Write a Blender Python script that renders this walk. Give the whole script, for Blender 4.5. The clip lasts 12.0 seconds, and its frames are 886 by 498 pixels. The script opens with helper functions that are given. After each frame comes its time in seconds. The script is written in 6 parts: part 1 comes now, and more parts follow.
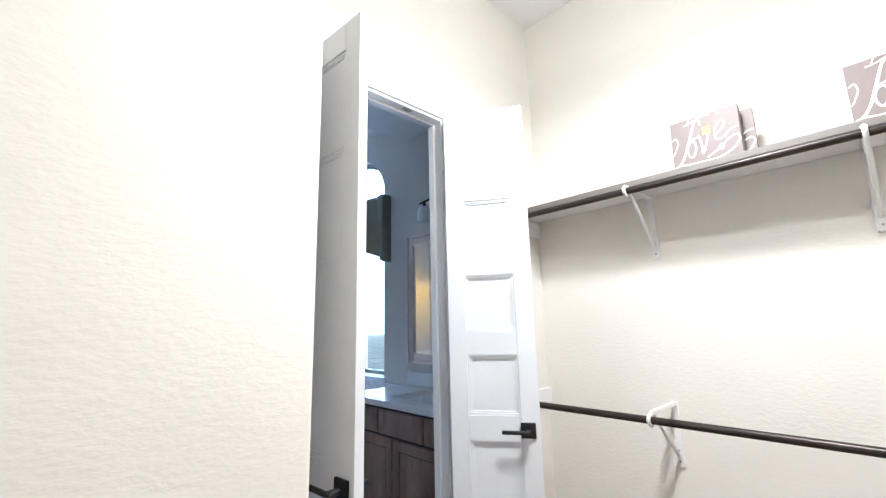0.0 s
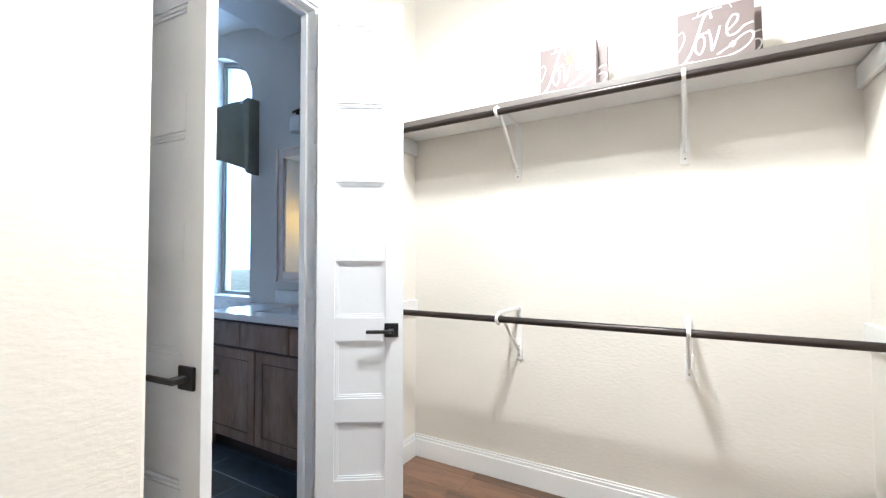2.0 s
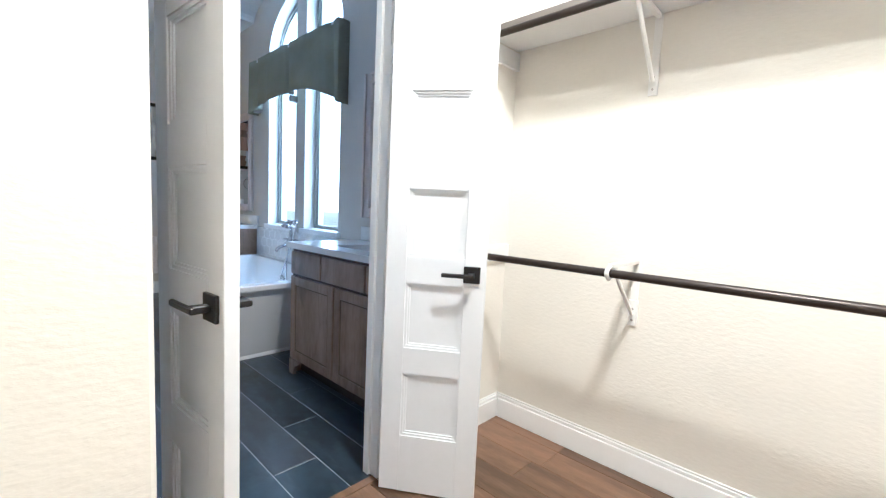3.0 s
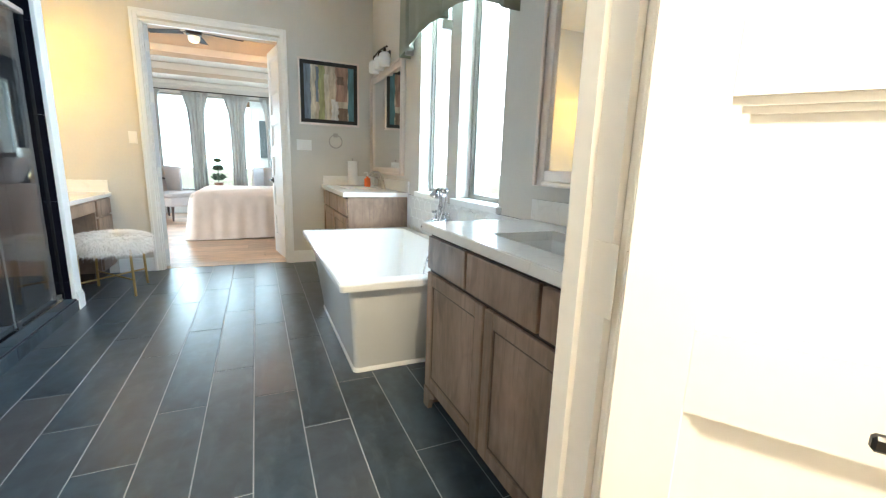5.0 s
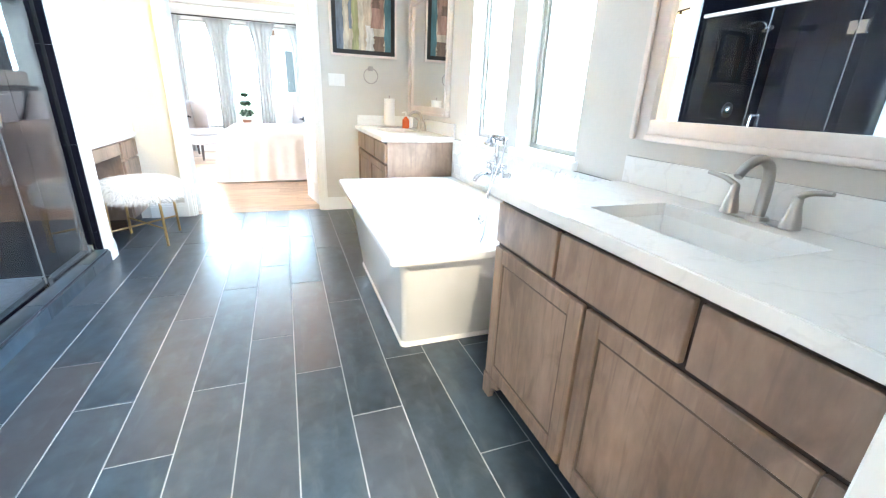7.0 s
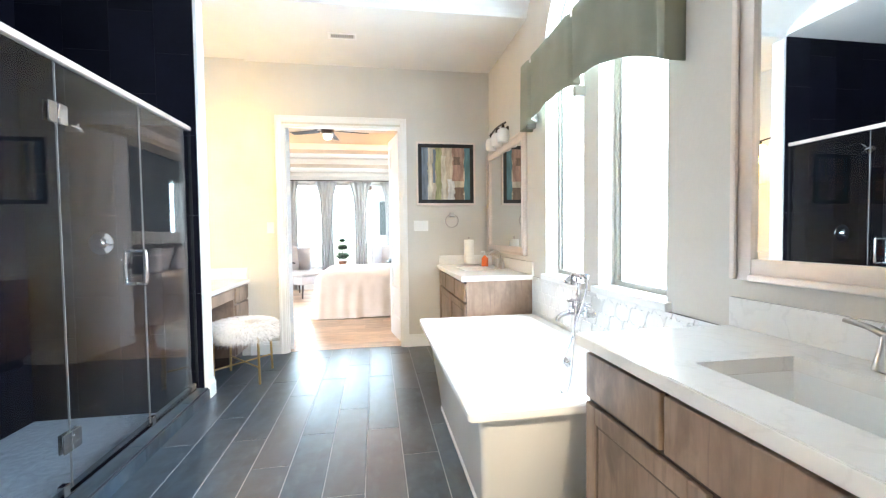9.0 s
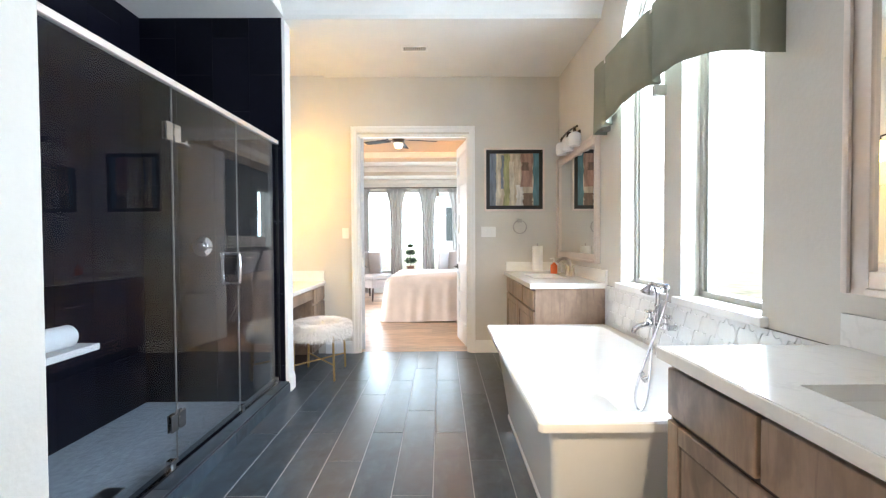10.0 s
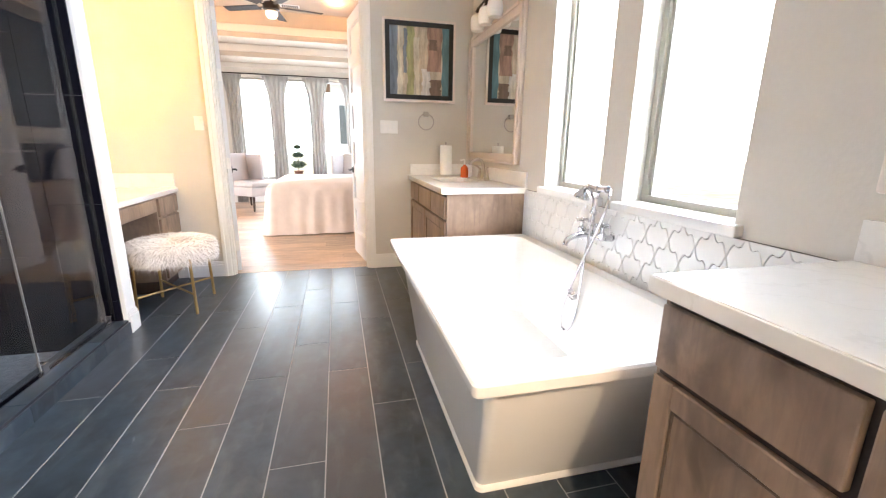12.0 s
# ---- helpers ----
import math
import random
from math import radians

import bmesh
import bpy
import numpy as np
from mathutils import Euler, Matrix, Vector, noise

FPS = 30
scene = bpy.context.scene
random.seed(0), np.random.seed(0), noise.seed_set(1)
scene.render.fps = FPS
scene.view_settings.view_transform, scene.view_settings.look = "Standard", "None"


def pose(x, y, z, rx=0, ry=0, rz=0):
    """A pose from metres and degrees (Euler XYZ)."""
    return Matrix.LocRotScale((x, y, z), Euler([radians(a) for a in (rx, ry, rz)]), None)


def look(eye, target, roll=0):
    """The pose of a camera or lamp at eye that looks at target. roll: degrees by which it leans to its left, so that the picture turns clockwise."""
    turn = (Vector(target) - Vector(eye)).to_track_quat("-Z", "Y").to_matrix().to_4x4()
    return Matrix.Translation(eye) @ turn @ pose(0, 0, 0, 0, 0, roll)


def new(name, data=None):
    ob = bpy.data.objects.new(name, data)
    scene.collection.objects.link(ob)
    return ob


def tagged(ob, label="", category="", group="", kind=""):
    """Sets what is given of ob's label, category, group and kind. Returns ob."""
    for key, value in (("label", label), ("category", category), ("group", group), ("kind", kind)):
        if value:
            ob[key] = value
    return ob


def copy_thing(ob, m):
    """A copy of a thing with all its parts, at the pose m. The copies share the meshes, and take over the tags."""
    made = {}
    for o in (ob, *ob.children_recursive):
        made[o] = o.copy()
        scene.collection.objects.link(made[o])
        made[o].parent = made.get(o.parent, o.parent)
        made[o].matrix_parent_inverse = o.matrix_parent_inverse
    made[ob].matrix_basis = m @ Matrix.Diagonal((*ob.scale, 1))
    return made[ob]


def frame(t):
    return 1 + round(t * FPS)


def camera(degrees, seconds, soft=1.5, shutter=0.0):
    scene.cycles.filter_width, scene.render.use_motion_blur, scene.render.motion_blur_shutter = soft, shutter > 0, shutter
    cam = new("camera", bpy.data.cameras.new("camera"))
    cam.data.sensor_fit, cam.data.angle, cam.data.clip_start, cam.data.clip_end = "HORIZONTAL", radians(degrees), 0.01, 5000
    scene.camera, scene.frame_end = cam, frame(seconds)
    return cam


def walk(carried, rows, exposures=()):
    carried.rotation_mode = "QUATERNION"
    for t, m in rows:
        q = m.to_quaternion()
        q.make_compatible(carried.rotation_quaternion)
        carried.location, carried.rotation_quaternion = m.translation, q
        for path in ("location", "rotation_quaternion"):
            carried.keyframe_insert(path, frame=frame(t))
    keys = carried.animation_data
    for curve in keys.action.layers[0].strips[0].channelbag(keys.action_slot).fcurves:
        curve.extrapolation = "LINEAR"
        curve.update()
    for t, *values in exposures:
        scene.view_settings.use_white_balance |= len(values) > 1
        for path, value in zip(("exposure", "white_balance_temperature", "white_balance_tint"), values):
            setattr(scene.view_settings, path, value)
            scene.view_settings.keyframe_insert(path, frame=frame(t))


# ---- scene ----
cam = camera(93.7, 12.0, soft=1.25)
PATH = [
    (0, (0.186, 0.169, 1.384), (1.545, 1.591, 1.746), -1.4),
    (0.5, (0.217, 0.166, 1.363), (1.764, 1.387, 1.701), -1.3),
    (1, (0.170, 0.144, 1.336), (1.856, 1.198, 1.558), -1.9),
    (1.5, (0.137, 0.130, 1.290), (1.884, 1.092, 1.440), -2.1),
    (2, (0.220, 0.135, 1.244), (1.947, 1.141, 1.303), -0.1),
    (2.5, (0.379, 0.155, 1.195), (1.970, 1.363, 1.103), 3.2),
    (3, (0.546, 0.314, 1.168), (1.991, 1.684, 0.983), 2.7),
    (3.2, (0.632, 0.394, 1.155), (2.044, 1.801, 0.986), 2.6),
    (4.8, (1.110, 1.142, 1.156), (1.987, 2.896, 0.764), 1.7),
    (5, (1.157, 1.228, 1.163), (1.960, 3.018, 0.774), 1.9),
    (5.5, (1.203, 1.327, 1.196), (1.901, 3.144, 0.738), 2.6),
    (6, (1.174, 1.512, 1.199), (1.967, 3.266, 0.654), 2.3),
    (6.5, (1.146, 1.593, 1.194), (1.970, 3.290, 0.531), 2.2),
    (7, (1.137, 1.624, 1.199), (1.803, 3.385, 0.525), 2.4),
    (7.2, (1.148, 1.635, 1.202), (1.771, 3.431, 0.581), 2.3),
    (8.8, (1.168, 1.668, 1.260), (1.542, 3.630, 1.145), -0.7),
    (9, (1.163, 1.664, 1.258), (1.482, 3.637, 1.186), -0.7),
    (9.5, (1.150, 1.656, 1.264), (1.315, 3.649, 1.244), -0.5),
    (10, (1.140, 1.649, 1.259), (1.147, 3.649, 1.218), -0.3),
    (10.5, (1.125, 1.664, 1.228), (1.047, 3.658, 1.096), 0.0),
    (11, (1.129, 1.748, 1.192), (1.070, 3.731, 0.940), 0.5),
    (11.5, (1.128, 1.995, 1.177), (1.281, 3.958, 0.824), 1.4),
    (12, (1.184, 2.259, 1.176), (1.659, 4.143, 0.700), 0.8),
]
EXPOSURES = [(0.0, -0.88, 4200, 9), (1.5, -0.76, 4200, 8), (2.5, -0.53, 4250, 7), (3.2, -0.38, 4300, 7), (4.8, 0.13, 5400, 1), (5.1, 0.24, 5400, 1), (5.5, 0.54, 5300, 2), (6.2, 1.10, 5100, 4), (7.2, 1.38, 5150, 4), (8.8, 1.08, 5450, 6), (9.5, 0.68, 5550, 7), (10.0, 0.50, 5700, 9), (10.5, 0.34, 5900, 12), (11.3, 0.48, 6100, 15), (12.0, 0.65, 6150, 16)]
walk(cam, [(t, look(eye, target, roll)) for t, eye, target, roll in PATH], EXPOSURES)

# ---- plan, in metres ----
EAST, NORTH = 2.455, 6.29            # bathroom's window wall, bathroom's bedroom wall
DOORW0, DOORW1 = 1.658, 1.752          # closet door wall: closet face, bathroom face
CD0, CD1, CDH = 0.797, 1.624, 2.471     # closet door opening
BD0, BD1, BDH = 0.205, 1.45, 2.44     # bedroom door opening
CEIL, CLOSET_CEIL = 3.07, 3.458
CL_E = 2.476                         # closet's rod wall
GLASS_X, CURB_X = -0.237, -0.14
SH_N, SH_S, SH_W = 5.10, 2.99, -1.33
BED_Y0, BED_Y1 = NORTH + 0.12, 11.7  # bedroom

# ---- world and lights ----
world = bpy.data.worlds.new("sky")
scene.world = world
world.use_nodes = True
wn = world.node_tree.nodes
sky = wn.new("ShaderNodeTexSky")
sky.sky_type, sky.sun_disc = "NISHITA", False
sky.sun_elevation, sky.sun_rotation, sky.dust_density, sky.air_density = radians(48), radians(214), 1.5, 1.0
world.node_tree.links.new(sky.outputs[0], wn["Background"].inputs[0])
wn["Background"].inputs[1].default_value = 0.15


def area_lamp(name, m, w, h, power, color=(1, 1, 1)):
    d = bpy.data.lights.new(name, "AREA")
    d.shape, d.size, d.size_y, d.energy, d.color = "RECTANGLE", w, h, power, color
    ob = new(name, d)
    ob.matrix_basis = m
    return ob


def point_lamp(name, at, power, color, radius=0.05):
    d = bpy.data.lights.new(name, "POINT")
    d.energy, d.color, d.shadow_soft_size = power, color, radius
    ob = new(name, d)
    ob.location = at
    return ob


sun_data = bpy.data.lights.new("sun", "SUN")
sun_data.energy, sun_data.angle, sun_data.color = 3.5, radians(3), (1, 0.96, 0.9)
sun = new("sun", sun_data)
sun.matrix_basis = look((0, 0, 30), (15, 22, 0))

DAY = (0.86, 0.94, 1.0)
area_lamp("window_daylight", look((EAST + 0.40, 3.64, 2.0), (EAST - 1, 3.64, 2.0)), 0.62, 2.4, 95, DAY)
area_lamp("window_daylight", look((EAST + 0.40, 4.395, 2.0), (EAST - 1, 4.395, 2.0)), 0.62, 2.4, 95, DAY)
for wx in (-0.34, 0.44, 1.22):
    area_lamp("bedroom_daylight", look((wx, BED_Y1 + 0.45, 1.5), (wx, 0, 1.5)), 0.66, 2.1, 58, DAY)
area_lamp("bedroom_daylight", look((-3.10, 7.75, 1.3), (0, 7.75, 0.1)), 1.7, 2.1, 140, (1.0, 0.95, 0.88))
area_lamp("bedroom_daylight", look((2.75, 10.45, 1.55), (0, 10.45, 1.55)), 0.9, 1.6, 60, DAY)
area_lamp("closet_bulb", look((1.34, 0.52, 2.80), (1.34, 0.521, 0)), 0.26, 0.26, 125, (1.0, 0.735, 0.45))
point_lamp("closet_bulb", (1.34, 0.52, 2.76), 75, (1.0, 0.735, 0.45), 0.1)
for ly in (5.42, 5.62, 5.82):
    point_lamp("sconce_bulb", (-0.66, ly, 2.065), 10, (1.0, 0.50, 0.03), 0.04)
point_lamp("fan_bulb", (0.36, 9.3, 2.90), 4, (1.0, 0.55, 0.16), 0.06)
# the pair at y = 8.1 is unseen, added to brighten the bed
DOWNLIGHTS = [(1.28, 9.75), (-0.6, 9.75), (1.28, 8.1), (-0.6, 8.1)]
for lx, ly in DOWNLIGHTS:
    point_lamp("downlight_bulb", (lx, ly, 3.29), 13, (1.0, 0.46, 0.13), 0.04)

# ---- materials ----
def mat(name, color, rough=0.5, metal=0.0, vary=0.06, scale=3.0, bump=0.0, bump_scale=60.0, stretch=(1, 1, 1), spec=0.5, random_tint=0.0, coat=0.0):
    """A painted, wooden or metal surface with broad stains, fine grain and relief."""
    m = bpy.data.materials.new(name)
    m.use_nodes = True
    n, l = m.node_tree.nodes, m.node_tree.links
    b = n["Principled BSDF"]
    co = n.new("ShaderNodeTexCoord")
    mp = n.new("ShaderNodeMapping")
    mp.inputs["Scale"].default_value = stretch
    l.new(co.outputs["Object"], mp.inputs[0])
    n1, n2 = n.new("ShaderNodeTexNoise"), n.new("ShaderNodeTexNoise")
    n1.inputs["Scale"].default_value, n2.inputs["Scale"].default_value = scale, bump_scale
    n1.inputs["Detail"].default_value, n2.inputs["Detail"].default_value = 4, 3
    l.new(mp.outputs[0], n1.inputs["Vector"])
    l.new(mp.outputs[0], n2.inputs["Vector"])
    add = n.new("ShaderNodeMath")
    add.operation = "MULTIPLY_ADD"
    add.inputs[1].default_value, add.inputs[2].default_value = 0.35, 0.0
    l.new(n2.outputs[0], add.inputs[0])
    tot = n.new("ShaderNodeMath")
    l.new(n1.outputs[0], tot.inputs[0])
    l.new(add.outputs[0], tot.inputs[1])
    src = tot
    if random_tint:
        oi = n.new("ShaderNodeObjectInfo")
        rr = n.new("ShaderNodeMath")
        rr.operation = "MULTIPLY_ADD"
        rr.inputs[1].default_value, rr.inputs[2].default_value = random_tint, -random_tint / 2
        l.new(oi.outputs["Random"], rr.inputs[0])
        src = n.new("ShaderNodeMath")
        l.new(tot.outputs[0], src.inputs[0])
        l.new(rr.outputs[0], src.inputs[1])
    ramp = n.new("ShaderNodeValToRGB")
    lo = [max(0, c * (1 - vary * 2.2)) for c in color]
    hi = [min(1, c * (1 + vary * 2.2)) for c in color]
    ramp.color_ramp.elements[0].position, ramp.color_ramp.elements[1].position = 0.35, 1.0
    ramp.color_ramp.elements[0].color, ramp.color_ramp.elements[1].color = (*lo, 1), (*hi, 1)
    l.new(src.outputs[0], ramp.inputs[0])
    l.new(ramp.outputs[0], b.inputs["Base Color"])
    b.inputs["Roughness"].default_value, b.inputs["Metallic"].default_value = rough, metal
    b.inputs["Specular IOR Level"].default_value = spec
    b.inputs["Coat Weight"].default_value = coat
    if bump:
        bp = n.new("ShaderNodeBump")
        bp.inputs["Strength"].default_value, bp.inputs["Distance"].default_value = bump, 0.004
        l.new(n2.outputs[0], bp.inputs["Height"])
        l.new(bp.outputs[0], b.inputs["Normal"])
    return m


def glass_mat(name, tint, base=0.05, rough=0.0):
    """A clear sheet: what is behind it, and a mirror image that grows towards grazing views."""
    m = bpy.data.materials.new(name)
    m.use_nodes = True
    n, l = m.node_tree.nodes, m.node_tree.links
    n.remove(n["Principled BSDF"])
    out = n["Material Output"]
    tr, gl, lw, mx = n.new("ShaderNodeBsdfTransparent"), n.new("ShaderNodeBsdfGlossy"), n.new("ShaderNodeLayerWeight"), n.new("ShaderNodeMixShader")
    tr.inputs[0].default_value = (*tint, 1)
    gl.inputs["Roughness"].default_value = rough
    lw.inputs[0].default_value = 0.5
    p, a = n.new("ShaderNodeMath"), n.new("ShaderNodeMath")
    p.operation, a.operation = "POWER", "MULTIPLY_ADD"
    p.inputs[1].default_value, a.inputs[1].default_value, a.inputs[2].default_value = 4.0, 0.9, base
    l.new(lw.outputs["Facing"], p.inputs[0])
    l.new(p.outputs[0], a.inputs[0])
    l.new(a.outputs[0], mx.inputs[0])
    l.new(tr.outputs[0], mx.inputs[1])
    l.new(gl.outputs[0], mx.inputs[2])
    l.new(mx.outputs[0], out.inputs[0])
    return m


def glow_mat(name, color, strength):
    m = bpy.data.materials.new(name)
    m.use_nodes = True
    b = m.node_tree.nodes["Principled BSDF"]
    b.inputs["Base Color"].default_value = (0.9, 0.9, 0.88, 1)
    b.inputs["Emission Color"].default_value = (*color, 1)
    b.inputs["Emission Strength"].default_value = strength
    return m


def marble_mat():
    m = mat("white_marble", (0.80, 0.79, 0.77), 0.18, vary=0.03, scale=2, bump_scale=30)
    n, l = m.node_tree.nodes, m.node_tree.links
    b = n["Principled BSDF"]
    co, no, wv, rp, mx = n.new("ShaderNodeTexCoord"), n.new("ShaderNodeTexNoise"), n.new("ShaderNodeTexWave"), n.new("ShaderNodeValToRGB"), n.new("ShaderNodeMixRGB")
    wv.inputs["Scale"].default_value, wv.inputs["Distortion"].default_value, wv.inputs["Detail"].default_value = 2.6, 26, 8
    wv.bands_direction = "DIAGONAL"
    no.inputs["Scale"].default_value = 6
    no.inputs["Detail"].default_value = 6
    rp.color_ramp.elements[0].position, rp.color_ramp.elements[1].position = 0.0, 0.05
    rp.color_ramp.elements[0].color, rp.color_ramp.elements[1].color = (1, 1, 1, 1), (0, 0, 0, 1)
    l.new(co.outputs["Object"], wv.inputs["Vector"])
    l.new(co.outputs["Object"], no.inputs["Vector"])
    l.new(wv.outputs["Fac"], rp.inputs[0])
    mul = n.new("ShaderNodeMath")
    mul.operation = "MULTIPLY"
    mul.use_clamp = True
    l.new(rp.outputs[0], mul.inputs[0])
    l.new(no.outputs[0], mul.inputs[1])
    old = b.inputs["Base Color"].links[0].from_socket
    soft = n.new("ShaderNodeMath")
    soft.operation = "MULTIPLY"
    soft.inputs[1].default_value = 0.26
    l.new(mul.outputs[0], soft.inputs[0])
    l.new(soft.outputs[0], mx.inputs[0])
    l.new(old, mx.inputs[1])
    mx.inputs[2].default_value = (0.48, 0.47, 0.45, 1)
    l.new(mx.outputs[0], b.inputs["Base Color"])
    return m


def stain(m, color, scale, stretch, lo, hi, amount):
    """Blotches of another tone over a surface, with outlines of their own."""
    n, l = m.node_tree.nodes, m.node_tree.links
    b = n["Principled BSDF"]
    old = b.inputs["Base Color"].links[0].from_socket
    co, mp, no, rp, mx = n.new("ShaderNodeTexCoord"), n.new("ShaderNodeMapping"), n.new("ShaderNodeTexNoise"), n.new("ShaderNodeValToRGB"), n.new("ShaderNodeMixRGB")
    mp.inputs["Scale"].default_value, mp.inputs["Location"].default_value = stretch, (3.7, 1.3, scale)
    no.inputs["Scale"].default_value, no.inputs["Detail"].default_value, no.inputs["Distortion"].default_value = scale, 5, 0.6
    rp.color_ramp.elements[0].position, rp.color_ramp.elements[1].position = lo, hi
    rp.color_ramp.elements[0].color, rp.color_ramp.elements[1].color = (0, 0, 0, 1), (amount, amount, amount, 1)
    l.new(co.outputs["Object"], mp.inputs[0])
    l.new(mp.outputs[0], no.inputs["Vector"])
    l.new(no.outputs[0], rp.inputs[0])
    l.new(rp.outputs[0], mx.inputs[0])
    l.new(old, mx.inputs[1])
    mx.inputs[2].default_value = (*color, 1)
    l.new(mx.outputs[0], b.inputs["Base Color"])


M_CLOSET = mat("closet_wall_paint", (0.78, 0.75, 0.68), 0.75, vary=0.02, bump=0.34, bump_scale=52, stretch=(0.7, 0.7, 1.5))
M_WALL = mat("greige_wall_paint", (0.60, 0.57, 0.52), 0.7, vary=0.025, bump=0.25, bump_scale=55)
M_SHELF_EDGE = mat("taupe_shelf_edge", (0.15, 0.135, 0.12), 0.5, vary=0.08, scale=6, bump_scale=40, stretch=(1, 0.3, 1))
M_CEIL = mat("ceiling_paint", (0.74, 0.73, 0.70), 0.8, vary=0.02, bump=0.2, bump_scale=60)
M_TRIM = mat("white_trim_paint", (0.80, 0.80, 0.79), 0.35, vary=0.02, bump_scale=40)
M_DOOR = mat("white_door_paint", (0.70, 0.71, 0.73), 0.38, vary=0.02, bump_scale=40)
M_TILE = mat("dark_slate_tile", (0.032, 0.048, 0.067), 0.30, vary=0.34, scale=5, bump=0.06, bump_scale=18, random_tint=0.34, spec=0.60)
tn, tl = M_TILE.node_tree.nodes, M_TILE.node_tree.links
t_info, t_ramp, t_mix = tn.new("ShaderNodeObjectInfo"), tn.new("ShaderNodeValToRGB"), tn.new("ShaderNodeMixRGB")
t_ramp.color_ramp.elements[0].position, t_ramp.color_ramp.elements[1].position = 0.74, 1.0
t_ramp.color_ramp.elements[0].color, t_ramp.color_ramp.elements[1].color = (0, 0, 0, 1), (0.7, 0.7, 0.7, 1)
t_old = tn["Principled BSDF"].inputs["Base Color"].links[0].from_socket
tl.new(t_info.outputs["Random"], t_ramp.inputs[0])
tl.new(t_ramp.outputs[0], t_mix.inputs[0])
tl.new(t_old, t_mix.inputs[1])
t_mix.inputs[2].default_value = (0.058, 0.047, 0.045, 1)
tl.new(t_mix.outputs[0], tn["Principled BSDF"].inputs["Base Color"])
stain(M_TILE, (0.092, 0.112, 0.128), 7.0, (1.6, 0.7, 1), 0.50, 0.74, 0.6)
stain(M_TILE, (0.016, 0.022, 0.028), 3.2, (1.0, 0.6, 1), 0.52, 0.70, 0.55)
M_GROUT = mat("grey_grout", (0.33, 0.33, 0.34), 0.85, vary=0.1, bump_scale=120)
M_SHTILE = mat("black_shower_tile", (0.005, 0.005, 0.010), 0.30, vary=0.25, scale=3, random_tint=0.3, spec=0.10)
M_SHGROUT = mat("dark_shower_grout", (0.022, 0.022, 0.030), 0.8, vary=0.1)
M_PEBBLE = mat("grey_shower_pan", (0.31, 0.345, 0.39), 0.6, vary=0.14, scale=30, bump=0.3, bump_scale=70)
M_OAK = mat("brown_oak_plank", (0.15, 0.088, 0.05), 0.42, vary=0.22, scale=3, bump=0.15, bump_scale=25, stretch=(6, 1, 1), random_tint=0.5)
M_PALE_OAK = mat("pale_oak_plank", (0.54, 0.40, 0.29), 0.4, vary=0.2, scale=3, bump=0.1, bump_scale=25, stretch=(1, 6, 1), random_tint=0.35)
M_CAB = mat("greige_stained_maple", (0.285, 0.203, 0.148), 0.40, vary=0.22, scale=3.0, bump=0.05, bump_scale=22, stretch=(1, 2.0, 0.7))
stain(M_CAB, (0.115, 0.078, 0.058), 5.5, (1, 1.5, 0.8), 0.54, 0.72, 0.8)
stain(M_CAB, (0.17, 0.122, 0.095), 9.0, (3, 5.0, 0.35), 0.52, 0.66, 0.45)
# near-black brown: shade painted into cabinet gaps and recesses; also plain dark wood
M_CAB_DARK = mat("dark_wood_and_shade_brown", (0.050, 0.032, 0.025), 0.5, vary=0.15)
M_GLAZE = mat("dark_glazed_bead", (0.12, 0.085, 0.06), 0.45, vary=0.2)
M_MARBLE = marble_mat()
M_TUB = mat("white_acrylic", (0.84, 0.84, 0.83), 0.12, vary=0.01, spec=0.6)
M_CHROME = mat("polished_chrome", (0.62, 0.62, 0.64), 0.06, 1.0, vary=0.02)
M_NICKEL = mat("brushed_nickel", (0.42, 0.39, 0.36), 0.28, 1.0, vary=0.03, bump=0.05, bump_scale=200)
M_BLACK = mat("matt_black_metal", (0.012, 0.012, 0.013), 0.4, 0.3, vary=0.1)
M_BRONZE = mat("dark_bronze_metal", (0.04, 0.03, 0.025), 0.35, 0.8, vary=0.1)
M_BLADE = mat("dark_walnut_blade", (0.022, 0.016, 0.013), 0.6, vary=0.2, scale=8, stretch=(1, 6, 1), spec=0.12)
M_ROD = mat("bronze_closet_rod", (0.040, 0.032, 0.028), 0.35, 0.5, vary=0.1)
M_GOLD = mat("brushed_gold", (0.55, 0.38, 0.16), 0.3, 1.0, vary=0.04)
M_SILVER = mat("champagne_silver_frame", (0.70, 0.62, 0.56), 0.42, 0.55, vary=0.05)
M_VALANCE = mat("sage_linen", (0.235, 0.24, 0.185), 0.9, vary=0.08, scale=4, bump=0.4, bump_scale=240)
M_LINEN = mat("cream_bedspread", (0.88, 0.79, 0.74), 0.9, vary=0.05, scale=3, bump=1.0, bump_scale=9)
M_CHAIR = mat("pale_grey_upholstery", (0.52, 0.50, 0.50), 0.9, vary=0.05, bump=0.2, bump_scale=160)
M_FUR = mat("white_sheepskin", (0.90, 0.87, 0.84), 0.95, vary=0.03, scale=9)
M_CURTAIN = mat("grey_sheer_curtain", (0.44, 0.43, 0.41), 0.9, vary=0.06, scale=5, bump=0.2, bump_scale=120)
cn, cl_ = M_CURTAIN.node_tree.nodes, M_CURTAIN.node_tree.links
ctr, cmx = cn.new("ShaderNodeBsdfTranslucent"), cn.new("ShaderNodeMixShader")
ctr.inputs[0].default_value, cmx.inputs[0].default_value = (0.46, 0.45, 0.43, 1), 0.45
cl_.new(cn["Principled BSDF"].outputs[0], cmx.inputs[1])
cl_.new(ctr.outputs[0], cmx.inputs[2])
